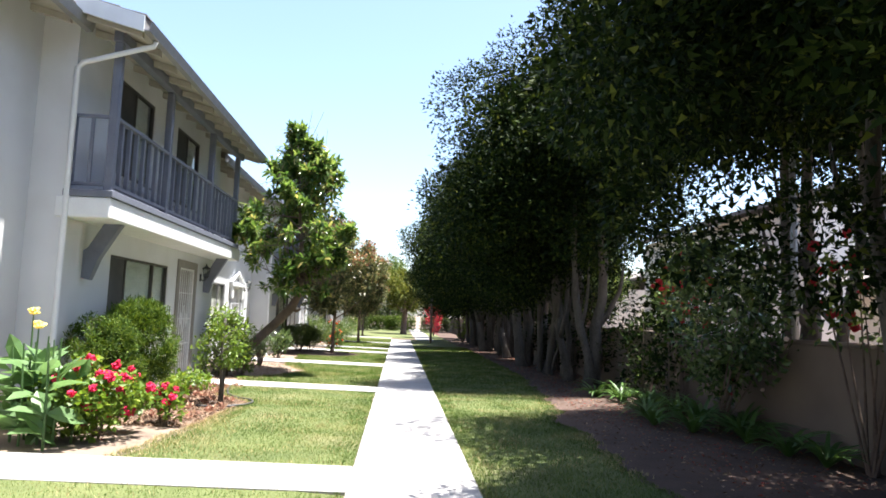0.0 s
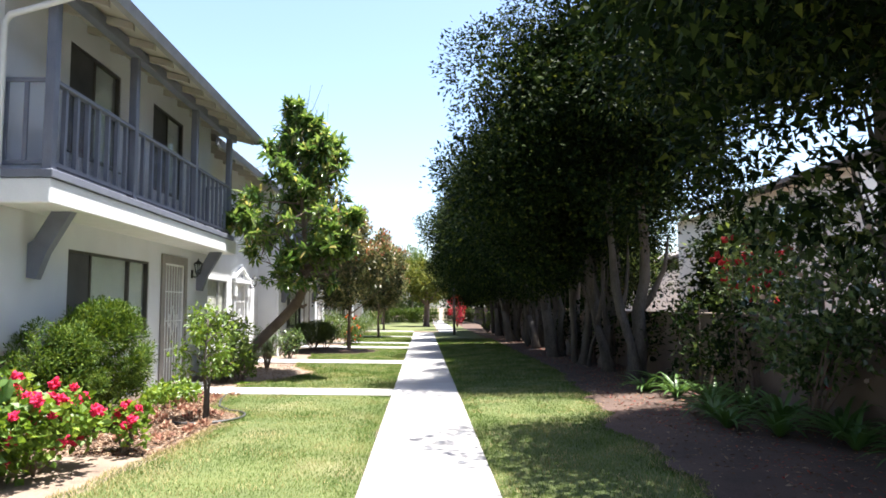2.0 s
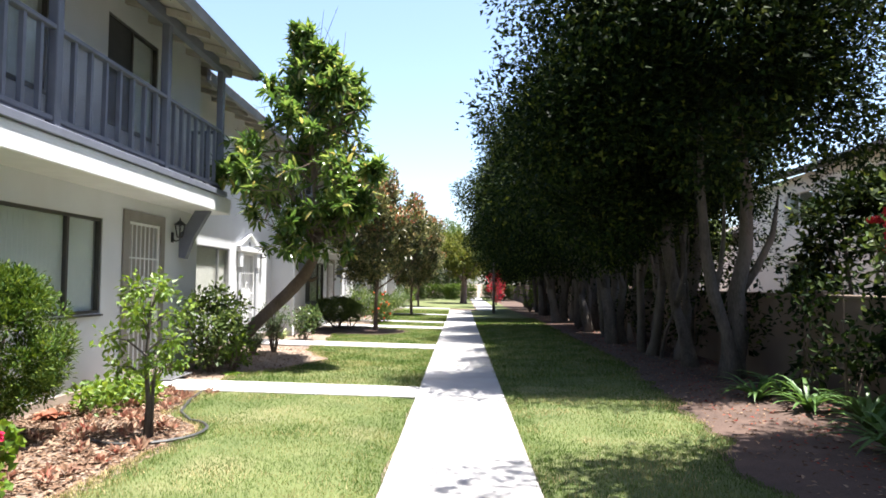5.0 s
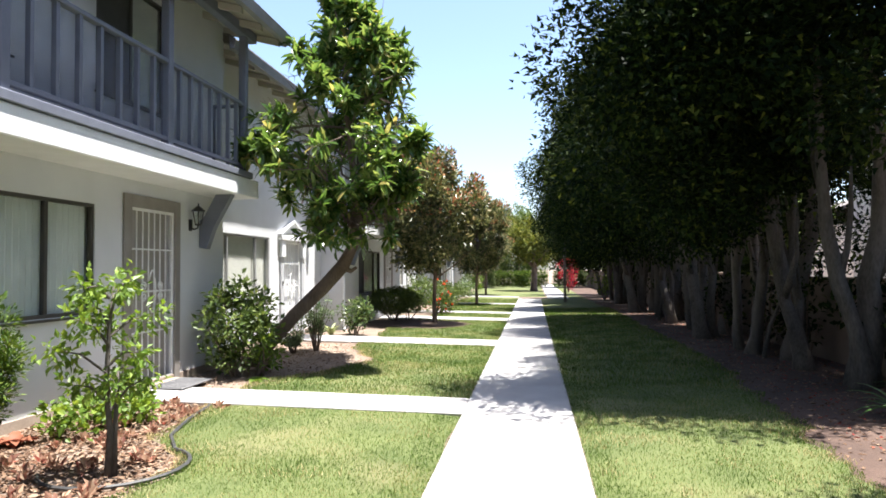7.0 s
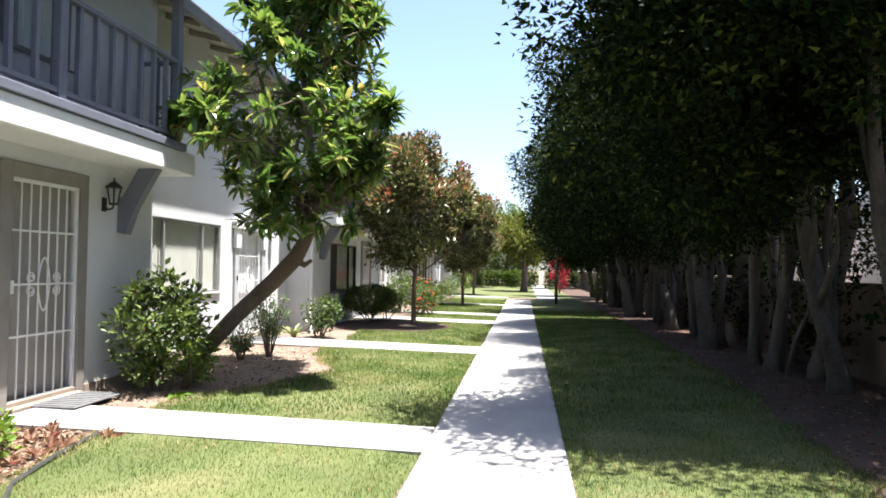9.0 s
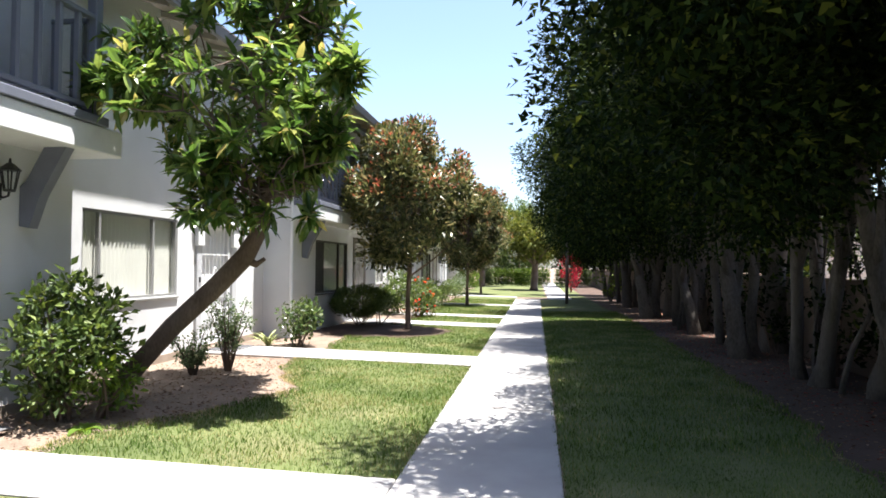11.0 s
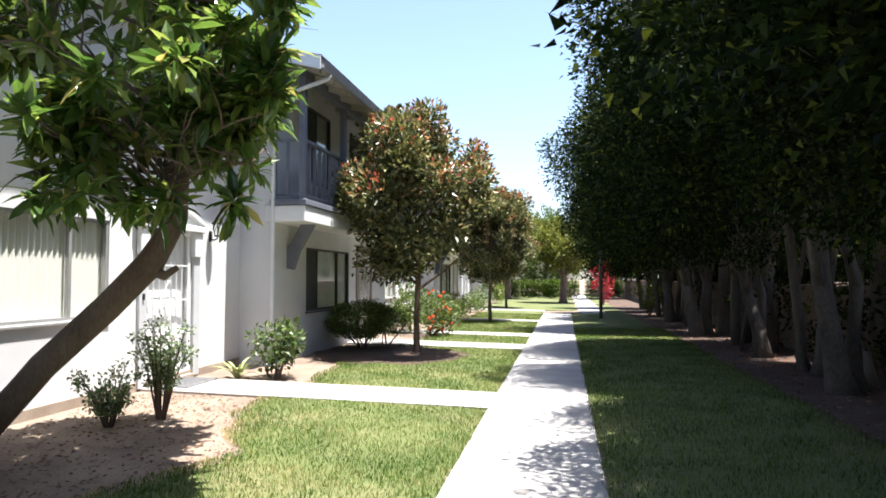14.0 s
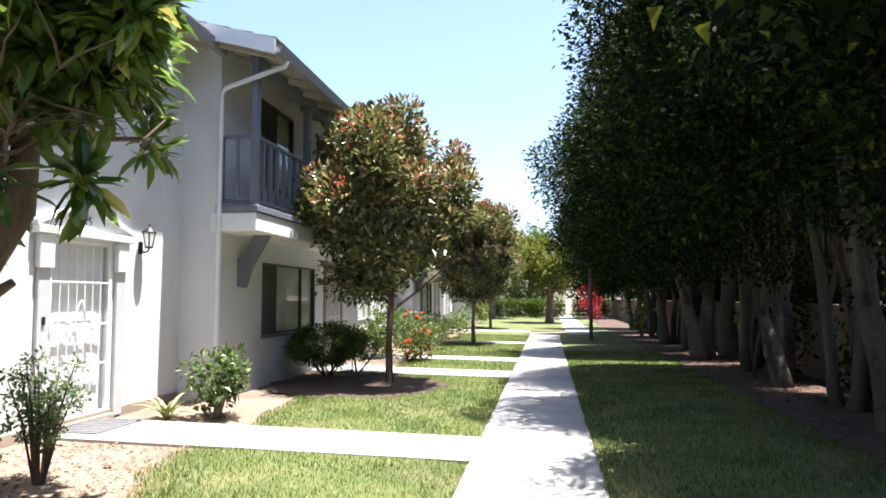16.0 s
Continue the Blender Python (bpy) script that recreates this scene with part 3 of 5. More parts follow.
def balcony_house(x, y, group):
    """A house with a shallow timber balcony; its face is local x = 0, from y = 0 to 6.6."""
    L = 6.6
    h = thing("townhouse", x, y, 0, "white stucco townhouse with a grey timber balcony over its door", "house", group)
    low, gate_hole = (1.40, 3.76, 0.98, 2.10), (4.36, 5.26, 0.10, 2.13)
    up1, up2 = (1.27, 2.62, 3.28, 4.62), (3.75, 5.08, 3.28, 4.62)
    body = panel_wall(0, 0.24, 0, L, -0.1, 5.0, [low, gate_hole, up1, up2])
    wall_part = part("wall", body, STUCCO, h)
    part("side_wall", box(-7.4, -0.236, 0.004, 0.2, -0.1, 5.0), STUCCO, h)
    part("side_wall", box(-7.4, -0.25, L - 0.2, L - 0.004, -0.1, 5.0), STUCCO, h)
    part("back_wall", box(-7.6, -7.4, 0, L, -0.1, 5.0), STUCCO, h)
    part("upper_floor", box(-7.4, -0.245, 0.2, L - 0.2, 2.45, 2.7), ROOM, h)
    part("partition", box(-2.6, -2.5, 0.2, L - 0.2, -0.1, 5.0), ROOM, h)
    part("foundation", box(0.002, 0.018, 0.02, L - 0.02, -0.1, 0.14, 0.004), FOUNDATION, h)
    window(h, 0, *low, BRONZE, CURTAIN, mullions=(0.25, 0.72), dark_end=0.56)
    window(h, 0, *up1, BRONZE, CURTAIN, mullions=(0.48,), dark_end=0.62)
    window(h, 0, *up2, BRONZE, CURTAIN, mullions=(0.48,), dark_end=0.62)
    gate(h, 0, *gate_hole, DOOR_TAN, "taupe entrance door behind a gate")
    y0, y1, _, z1 = gate_hole
    bm = bmesh.new()
    bx(bm, 0.003, 0.03, y0 - 0.14, y0, 0.06, z1 + 0.14, 0.004)
    bx(bm, 0.003, 0.03, y1, y1 + 0.12, 0.06, z1 + 0.14, 0.004)
    bx(bm, 0.003, 0.031, y0, y1, z1, z1 + 0.14, 0.004)
    part("door_trim", bm, TRIM_TAN, h, "taupe painted door surround")
    part("threshold", box(-0.1, 0.10, y0 - 0.02, y1 + 0.02, 0.02, 0.10, 0.006), FOUNDATION, h)
    # balcony: plastered fascia, deck edge, posts, rails, slats and braces
    D = 0.55
    deck = part("balcony", box(-0.10, D, -0.04, L - 0.02, 2.43, 2.68, 0.012), WHITE_PAINT, h, "white plastered balcony slab")
    part("deck_edge", box(-0.015, D + 0.025, -0.055, L - 0.27, 2.684, 2.77, 0.008), TRIM, deck)
    posts = [0.07, 1.98, 4.30, L - 0.36]
    for q in posts:
        part("post", box(D - 0.13, D - 0.03, q - 0.05, q + 0.05, 2.772, 4.66, 0.008), TRIM, deck)
    for a, b in zip(posts, posts[1:]):
        part("top_rail", box(D - 0.115, D - 0.035, a + 0.052, b - 0.052, 3.68, 3.725, 0.006), TRIM, deck)
        part("bottom_rail", box(D - 0.105, D - 0.045, a + 0.052, b - 0.052, 2.83, 2.875, 0.006), TRIM, deck)
        part("tinted_sheet", box(D - 0.104, D - 0.101, a + 0.056, b - 0.056, 2.877, 3.678), TINT_SHEET, deck, "thin blue-grey tinted sheet behind the slats")
        for k in range(1, 8):
            c = a + (b - a) * k / 8
            part("slat", box(D - 0.098, D - 0.052, c - 0.021, c + 0.021, 2.877, 3.678), TRIM, deck)
    for yy in (0.05, L - 0.34):
        part("top_rail", box(0.004, D - 0.132, yy - 0.02, yy + 0.02, 3.68, 3.725, 0.006), TRIM, deck)
        part("bottom_rail", box(0.004, D - 0.132, yy - 0.015, yy + 0.015, 2.83, 2.875, 0.006), TRIM, deck)
        for c in (0.03, 0.23):
            part("slat", box(c - 0.021, c + 0.021, yy - 0.012, yy + 0.012, 2.877, 3.678), TRIM, deck)
    for yy in (0.62, 5.96):
        prof = [(0.003, 1.72), (0.10, 1.70), (0.13, 1.78), (0.20, 1.98), (0.46, 2.436), (0.24, 2.436), (0.06, 2.12), (0.003, 2.08)]
        part("brace", prism(prof, "y", yy - 0.055, yy + 0.055), TRIM, h, "grey timber brace under the balcony")
    # roof with open rafters, header, gutter and barge boards
    slope, xe, ze = 0.27, 0.90, 4.70
    roof, zr = roof_slab(h, xe, ze + 0.06, -3.6, -0.32, L + 0.10, slope)
    bm = prism([(xe - 0.03, ze + 0.035), (-0.2, ze + 0.035 + (xe - 0.03 + 0.2) * slope), (-0.2, ze + 0.055 + (xe + 0.17) * slope), (xe - 0.03, ze + 0.055)], "y", -0.28, L + 0.06)
    part("soffit", bm, SOFFIT, h, "cream painted soffit boards")
    for k in range(12):
        c = -0.20 + (L + 0.22) * k / 11
        part("rafter", prism([(xe - 0.06, ze - 0.06), (-0.1, ze - 0.06 + (xe + 0.04) * slope), (-0.1, ze + 0.03 + (xe + 0.04) * slope), (xe - 0.06, ze + 0.03)], "y", c - 0.03, c + 0.03), SOFFIT, h)
    part("header", box(D - 0.14, D - 0.02, 0.0, L - 0.05, 4.662, 4.80, 0.006), TRIM, h)
    part("gutter", prism([(xe - 0.01, ze - 0.03), (xe + 0.07, ze - 0.03), (xe + 0.10, ze + 0.09), (xe + 0.085, ze + 0.09), (xe + 0.06, ze - 0.015), (xe, ze - 0.015), (xe, ze + 0.09), (xe - 0.01, ze + 0.09)], "y", -0.34, L + 0.12), FASCIA_GREY, h)
    for yy, m in ((-0.355, WHITE_PAINT), (L + 0.102, FASCIA_GREY)):
        part("barge_board", prism([(xe, ze - 0.04), (-3.6, ze - 0.04 + (xe + 3.6) * slope), (-3.6, ze + 0.16 + (xe + 3.6) * slope), (xe, ze + 0.16)], "y", yy, yy + 0.035), m, h)
    gable = prism([(0, 4.7), (-3.6, 4.7 + 3.6 * slope + 0.2), (-7.2, 4.7)], "y", 0.01, 0.19)
    part("gable_wall", gable, STUCCO, h)
    part("gable_wall", prism([(0, 4.7), (-3.6, 4.7 + 3.6 * slope + 0.2), (-7.2, 4.7)], "y", L - 0.19, L - 0.01), STUCCO, h)
    pipe = tube(bmesh.new(), [(xe + 0.03, -0.02, ze - 0.02), (xe + 0.02, -0.04, ze - 0.10), (0.10, -0.06, 4.34), (0.035, -0.05, 4.26), (0.035, -0.05, 0.25), (0.12, -0.07, 0.16)], 0.034, 8)
    part("downspout", pipe, WHITE_PAINT, h, "pale painted downspout", smooth=True)
    return h


def plain_house(x, y, number, group):
    """The set-back house: a wide window, a door with a pediment; its face is local x = 0, from y = 0 to 5.75."""
    L = 5.76
    h = thing("townhouse", x, y, 0, "set-back white stucco townhouse with a pedimented white door", "house", group)
    low, gate_hole, up = (0.72, 2.73, 0.95, 2.02), (3.42, 4.34, 0.12, 1.97), (0.12, 0.80, 2.98, 4.15)
    part("wall", panel_wall(0, 0.24, -0.02, L + 0.02, -0.1, 5.2, [low, gate_hole, up]), STUCCO, h)
    part("back_wall", box(-7.2, -7.0, 0, L, -0.1, 5.0), STUCCO, h)
    part("upper_floor", box(-7.0, -0.245, 0.0, L, 2.45, 2.7), ROOM, h)
    part("partition", box(-2.6, -2.5, 0.0, L, -0.1, 5.0), ROOM, h)
    part("foundation", box(0.002, 0.02, 0.0, L - 0.01, -0.1, 0.16, 0.005), FOUNDATION, h)
    window(h, 0, *low, ALU, BLIND, mullions=(0.17, 0.72))
    window(h, 0, *up, BRONZE, CURTAIN, mullions=(0.5,))
    gate(h, 0, *gate_hole, WHITE_PAINT, "white entrance door behind a gate")
    y0, y1, z0, z1 = gate_hole
    for a in (y0 - 0.20, y1 + 0.05):
        part("pilaster", box(0.003, 0.045, a, a + 0.15, 0.08, z1 - 0.30, 0.006), PALE_GREY, h, "pale grey door pilaster")
        part("pilaster_block", box(0.003, 0.075, a - 0.02, a + 0.17, z1 - 0.30, z1 + 0.025, 0.008), WHITE_PAINT, h)
    part("lintel", box(0.003, 0.10, y0 - 0.27, y1 + 0.27, z1 + 0.03, z1 + 0.11, 0.01), WHITE_PAINT, h)
    mid = (y0 + y1) / 2
    ped = part("pediment", prism([(y0 - 0.27, z1 + 0.114), (y1 + 0.27, z1 + 0.114), (mid, z1 + 0.40)], "x", 0.003, 0.04), WHITE_PAINT, h)
    for s in (-1, 1):
        e = mid + s * ((y1 - y0) / 2 + 0.29)
        part("raking_cornice", prism([(e, z1 + 0.112), (mid, z1 + 0.395), (mid, z1 + 0.445), (e, z1 + 0.155)], "x", 0.003, 0.09), WHITE_PAINT, ped)
    cu = bpy.data.curves.new("house_number", "FONT")
    cu.body, cu.size, cu.extrude, cu.align_x, cu.align_y = number, 0.13, 0.004, "CENTER", "CENTER"
    cu.materials.append(TRIM)
    num = new("house_number", cu)
    num.parent = ped
    num.matrix_basis = pose(0.046, mid, z1 + 0.21, 90, 0, 90)
    part("doorbell", box(0.045, 0.06, y0 - 0.15, y0 - 0.11, 1.12, 1.20, 0.004), IRON, h)
    part("threshold", box(-0.1, 0.08, y0 - 0.02, y1 + 0.02, 0.04, 0.12, 0.006), FOUNDATION, h)
    slope, xe, ze = 0.27, 0.52, 4.66
    roof_slab(h, xe, ze + 0.06, -3.4, -0.02, L + 0.02, slope)
    part("soffit", prism([(xe - 0.02, ze + 0.03), (-0.1, ze + 0.03 + (xe + 0.08) * slope), (-0.1, ze + 0.05 + (xe + 0.08) * slope), (xe - 0.02, ze + 0.05)], "y", 0, L), SOFFIT, h)
    for k in range(9):
        c = 0.3 + (L - 0.6) * k / 8
        part("rafter", prism([(xe - 0.05, ze - 0.05), (-0.05, ze - 0.05 + xe * slope), (-0.05, ze + 0.028 + xe * slope), (xe - 0.05, ze + 0.028)], "y", c - 0.03, c + 0.03), SOFFIT, h)
    part("gutter", prism([(xe - 0.01, ze - 0.03), (xe + 0.07, ze - 0.03), (xe + 0.10, ze + 0.09), (xe + 0.085, ze + 0.09), (xe + 0.06, ze - 0.015), (xe, ze - 0.015), (xe, ze + 0.09), (xe - 0.01, ze + 0.09)], "y", 0, L), FASCIA_GREY, h)
    return h


ROW = "row of townhouses"
a1 = balcony_house(WALL_A, 8.25, ROW)
b1 = plain_house(WALL_B, 14.85, "45", ROW)
copy_thing(b1, pose(WALL_B - 0.02, 2.49, 0.12))
copy_thing(a1, pose(WALL_A - 0.1, -4.11, 0))
copy_thing(a1, pose(WALL_A + 0.11, 20.60, -0.18))
copy_thing(b1, pose(WALL_B + 0.12, 27.20, -0.10))
copy_thing(a1, pose(WALL_A + 0.18, 32.96, -0.18))
copy_thing(b1, pose(WALL_B + 0.18, 39.56, 0))
copy_thing(a1, pose(WALL_A + 0.25, 45.32, 0))
carriage_lamp(WALL_B + 0.004, 19.70, 2.02, "black iron wall lantern beside a white pedimented door")
carriage_lamp(WALL_A + 0.004, 13.90, 2.05, "dark wall lantern beside the gated door under the balcony")

# houses beyond the boundary wall
def far_house(x, y, w, l, z, label):
    h = thing("house", x, y, 0, label, "house", "houses beyond the wall")
    holes = [(l * 0.15, l * 0.32, 1.2, 2.2), (l * 0.55, l * 0.75, 1.2, 2.2)] + ([(l * 0.2, l * 0.35, 3.6, 4.6), (l * 0.6, l * 0.75, 3.6, 4.6)] if z > 4 else [])
    bm = panel_wall(0, -0.2, 0, l, 0, z, holes)
    part("wall", bm, CREAM_WALL, h)
    part("side_wall", box(0.2, w, 0, 0.2, 0, z), CREAM_WALL, h)
    part("side_wall", box(0.2, w, l - 0.2, l, 0, z), CREAM_WALL, h)
    part("back_wall", box(w, w + 0.2, 0, l, 0, z), CREAM_WALL, h)
    for a, b, c, d in holes:
        win = part("window", box(0.06, 0.09, a, b, c, d), GLASS, h)
        win.visible_shadow = False
        part("frame", box(0.03, 0.06, (a + b) / 2 - 0.03, (a + b) / 2 + 0.03, c, d), WHITE_PAINT, win)
    part("roof", prism([(-0.5, z), (w / 2, z + w * 0.16), (w + 0.7, z), (w + 0.7, z + 0.14), (w / 2, z + w * 0.16 + 0.14), (-0.5, z + 0.14)], "y", -0.4, l + 0.4), SHINGLE, h)
    return h


far_house(11.0, -12, 8, 11, 2.9, "single-storey cream stucco house beyond the wall")
far_house(10.5, 5.0, 8, 10, 2.35, "cream stucco house with a low roof beyond the wall")
far_house(12.0, 19.0, 8, 13, 5.2, "two-storey cream stucco house beyond the wall")
far_house(11.5, 36.0, 8, 14, 3.2, "cream stucco bungalow beyond the far wall")

# ---- the walk: concrete slabs with open joints ----
pavement = tagged(new("pavement"), "pale concrete garden walk with branches to the doors", "path", kind="structure")


def slab(x0, x1, y0, y1, name="slab"):
    bm = bmesh.new()
    tilt = [rise(x0) if x0 < PATH_L - 0.05 else 0.0, rise(x1) if x0 < PATH_L - 0.05 else 0.0]
    g = 0.004
    vs = {}
    for i, x in enumerate((x0 + g, x1 - g)):
        for j, y in enumerate((y0 + g, y1 - g)):
            vs[i, j, 0] = bm.verts.new((x, y, tilt[i] - 0.10))
            vs[i, j, 1] = bm.verts.new((x, y, tilt[i]))
    top = bm.faces.new((vs[0, 0, 1], vs[1, 0, 1], vs[1, 1, 1], vs[0, 1, 1]))
    for a, b in (((0, 0), (1, 0)), ((1, 0), (1, 1)), ((1, 1), (0, 1)), ((0, 1), (0, 0))):
        bm.faces.new((vs[(*a, 0)], vs[(*b, 0)], vs[(*b, 1)], vs[(*a, 1)]))
    bmesh.ops.bevel(bm, geom=list(top.edges), offset=0.008, segments=1, affect="EDGES")
    return part(name, bm, CONCRETE, pavement)


JOINTS = [-9, -6, -3, 0, 2.4, 4.9, 7.6, 10.46, 12.30, 15.3, 18.25, 21.30, 24.3, 27.4, 30.4, 33.5, 36.0, 38.0]
for a, b in zip(JOINTS, JOINTS[1:]):
    slab(PATH_L, PATH_R, a, b)
for k in range(11):
    slab(1.05, 2.08, 38.0 + 3 * k, 41.0 + 3 * k)
for y0, y1 in CROSS:
    end = WALL_B + 0.03 if round(y0, 2) in (5.42, 18.12, -1.0) else WALL_A + 0.12
    for q in range(3):
        a, b = end + (PATH_L - end) * q / 3, end + (PATH_L - end) * (q + 1) / 3
        slab(a, b, y0, y1, "branch_slab")
lid = thing("drain_cover", 0.17, 15.36, 0.0, "small round iron drain cover set in the concrete walk", "drain cover")
part("rim", tube(bmesh.new(), [(0, 0, -0.02), (0, 0, 0.004)], 0.062, 20), CAST_IRON, lid)
part("plate", tube(bmesh.new(), [(0, 0, 0.0), (0, 0, 0.007)], 0.045, 20), CAST_IRON, lid)
for y, rot in ((13.52, 3), (19.0, -2)):
    m = thing("doormat", -3.80 if y < 15 else -4.2, y - 0.35, 0.078, "dark grey ribbed doormat lying before the gated door", "doormat", "doormats")
    part("mat", box(-0.24, 0.24, -0.36, 0.36, 0.0, 0.016, 0.005), MAT_GREY, m)
    for k in range(9):
        part("rib", box(-0.22, 0.22, -0.33 + 0.08 * k, -0.30 + 0.08 * k, 0.016, 0.021), MAT_GREY, m)


# ---- trees ----
def ficus(seed, label, skirt, feet=()):
    """A tall screen fig: several slim grey stems close together and a dense crown hanging over the lawn."""
    rng = np.random.default_rng(seed)
    t = thing("fig_tree", 4.05, 0, 0.02, label, "tree", "row of screen figs")
    for k in range(len(feet) or 4):
        bm = bmesh.new()
        a = 1.7 * k + seed
        bxp, byp = 0.22 * math.cos(a), 0.40 * k - 0.6 + rng.uniform(-0.25, 0.25)
        lx, ly = rng.uniform(-0.45, 0.35), rng.uniform(-0.55, 0.55)
        r = rng.choice([0.03, 0.045, 0.07, 0.10, 0.13]) * rng.uniform(0.85, 1.15)
        if feet:
            bxp, byp, lx, ly, r = feet[k]
        pts, rad = [], []
        for q in (-0.03, 0.04, 0.13, 0.25, 0.38, 0.55, 0.8, 1.0):
            z = 4.6 * q
            pts.append((bxp + lx * min(q, 0.5) * 2.0 + 0.12 * noise.noise(Vector((z * 1.3, a, 1))), byp + ly * min(q, 0.5) * 2.6 + 0.17 * noise.noise(Vector((z * 1.2, a, 7))), z))
            rad.append(r * (1.6 if q < 0 else 1.2 if q < 0.1 else 1.05 - 0.75 * q))
        tube(bm, pts, rad, 9, 0.55)
        part("stem", bm, BARK_GREY, t, smooth=True)
        for m in range(2):
            p = Vector(pts[3 + m])
            d = rng.normal(0, 1, 2)
            part("limb", tube(bmesh.new(), [p, p + Vector((d[0] * 0.1 - 0.03, d[1] * 0.14, 0.35)), p + Vector((d[0] * 0.2 - 0.1, d[1] * 0.3, 0.8)), p + Vector((d[0] * 0.25 - 0.15, d[1] * 0.35, 1.4))], [r * 0.55, r * 0.42, r * 0.3, r * 0.1], 6, 0.4), BARK_GREY, t, smooth=True)
    low = crown_clumps(rng, (-0.5, 0, 3.2), (2.5, 1.35, 1.5), 30, 0.40, 0.74, 0.6, keep=lambda p: p[2] > skirt + 0.35 * max(0.0, 1.0 - abs(p[0])))
    mid = crown_clumps(rng, (-0.55, 0, 4.9), (2.6, 1.45, 1.75), 42, 0.42, 0.95, 0.7)
    top = crown_clumps(rng, (-0.25, 0, 6.5), (1.6, 1.3, 1.5), 22, 0.36, 0.80, 0.7)
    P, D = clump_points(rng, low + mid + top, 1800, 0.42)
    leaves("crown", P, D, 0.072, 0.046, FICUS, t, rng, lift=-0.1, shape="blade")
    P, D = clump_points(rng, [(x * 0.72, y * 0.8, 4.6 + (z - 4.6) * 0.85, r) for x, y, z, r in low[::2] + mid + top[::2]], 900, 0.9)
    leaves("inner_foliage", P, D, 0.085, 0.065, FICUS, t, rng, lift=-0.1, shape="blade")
    return t


fig_a, fig_b = ficus(3, "tall dense screen fig with grey multiple stems", 2.1), ficus(8, "tall dark screen fig with slim pale stems", 1.7)
fig_c = ficus(14, "screen fig forked into two pale grey trunks", 2.2, ((0.02, 0.10, -0.30, 0.10, 0.085), (0.12, 0.22, 0.10, -0.12, 0.125)))
fig_d = ficus(19, "high-crowned dark screen fig standing behind the boundary wall", 3.3, ((0.05, 0.0, -0.12, -0.1, 0.11), (-0.12, -0.25, 0.2, -0.3, 0.06)))
fig_d.matrix_basis = pose(5.35, 8.5, 0.0, 0, 0, 8) @ Matrix.Diagonal((1.05, 1.35, 1.15, 1))
fig_c.matrix_basis = pose(4.05, 13.9, 0.03) @ Matrix.Diagonal((1.12, 1.1, 1.05, 1))
rnd = random.Random(5)
# last three: unseen figs behind the start, added to cut the skylight
spots = [(4.1, 2.2), (4.05, 4.8), (4.15, 16.3), (4.05, 18.1), (4.1, 19.9), (4.05, 21.8), (4.0, 23.8), (4.1, 25.9), (4.0, 28.1), (4.05, 30.5), (4.05, 33.0), (4.1, 35.8), (4.1, 38.8), (4.2, 42.0), (4.1, -0.4), (4.2, -2.6), (4.1, -4.8)]
for i, (x, y) in enumerate(spots):
    src = (fig_a, fig_b)[i % 2]
    wide = 0.93 if 14 < y < 24 else 1.04
    m = pose(x + rnd.uniform(-0.12, 0.12), y + rnd.uniform(-0.3, 0.3), 0.03, rnd.uniform(-2, 2), rnd.uniform(-2, 2), rnd.uniform(-24, 24)) @ Matrix.Diagonal((wide * rnd.uniform(0.88, 1.1), rnd.uniform(0.8, 1.1), rnd.uniform(0.78, 1.14), 1))
    if i < 2:
        src.matrix_basis = m
    else:
        copy_thing(src, m)


def screen_shrub(x, y, seed):
    """A dense dark shrub behind the boundary wall, standing well above it."""
    rng = np.random.default_rng(seed)
    t = thing("screen_shrub", x, y, -0.02, "dense dark evergreen shrub behind the boundary wall", "bush", "evergreen screen behind the wall")
    for k in range(4):
        a = k * 1.6 + seed
        part("stem", tube(bmesh.new(), [(0.1 * math.cos(a), 0.15 * math.sin(a), -0.03), (0.25 * math.cos(a), 0.5 * math.sin(a), 1.4), (0.4 * math.cos(a), 0.8 * math.sin(a), 3.0)], [0.06, 0.045, 0.015], 6, 0.3), BARK_GREY, t)
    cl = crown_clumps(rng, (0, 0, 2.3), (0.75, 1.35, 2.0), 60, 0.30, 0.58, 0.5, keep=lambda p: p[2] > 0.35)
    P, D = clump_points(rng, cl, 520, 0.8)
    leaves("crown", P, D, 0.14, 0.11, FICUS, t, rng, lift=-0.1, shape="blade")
    return t


screen = screen_shrub(6.1, 25.6, 91)
for k, y in enumerate((27.8, 30.0, 32.1, 34.4, 36.6, 39.0, 41.5, 44.0)):
    copy_thing(screen, pose(6.1 + 0.25 * math.sin(k * 2.1), y, -0.02, 0, 0, 180 * (k % 2) + 6 * k) @ Matrix.Diagonal((1, 1.05, 0.95 + 0.08 * (k % 3), 1)))
copy_thing(screen, pose(6.6, 15.0, -0.02, 0, 0, 20) @ Matrix.Diagonal((0.8, 0.9, 0.75, 1)))


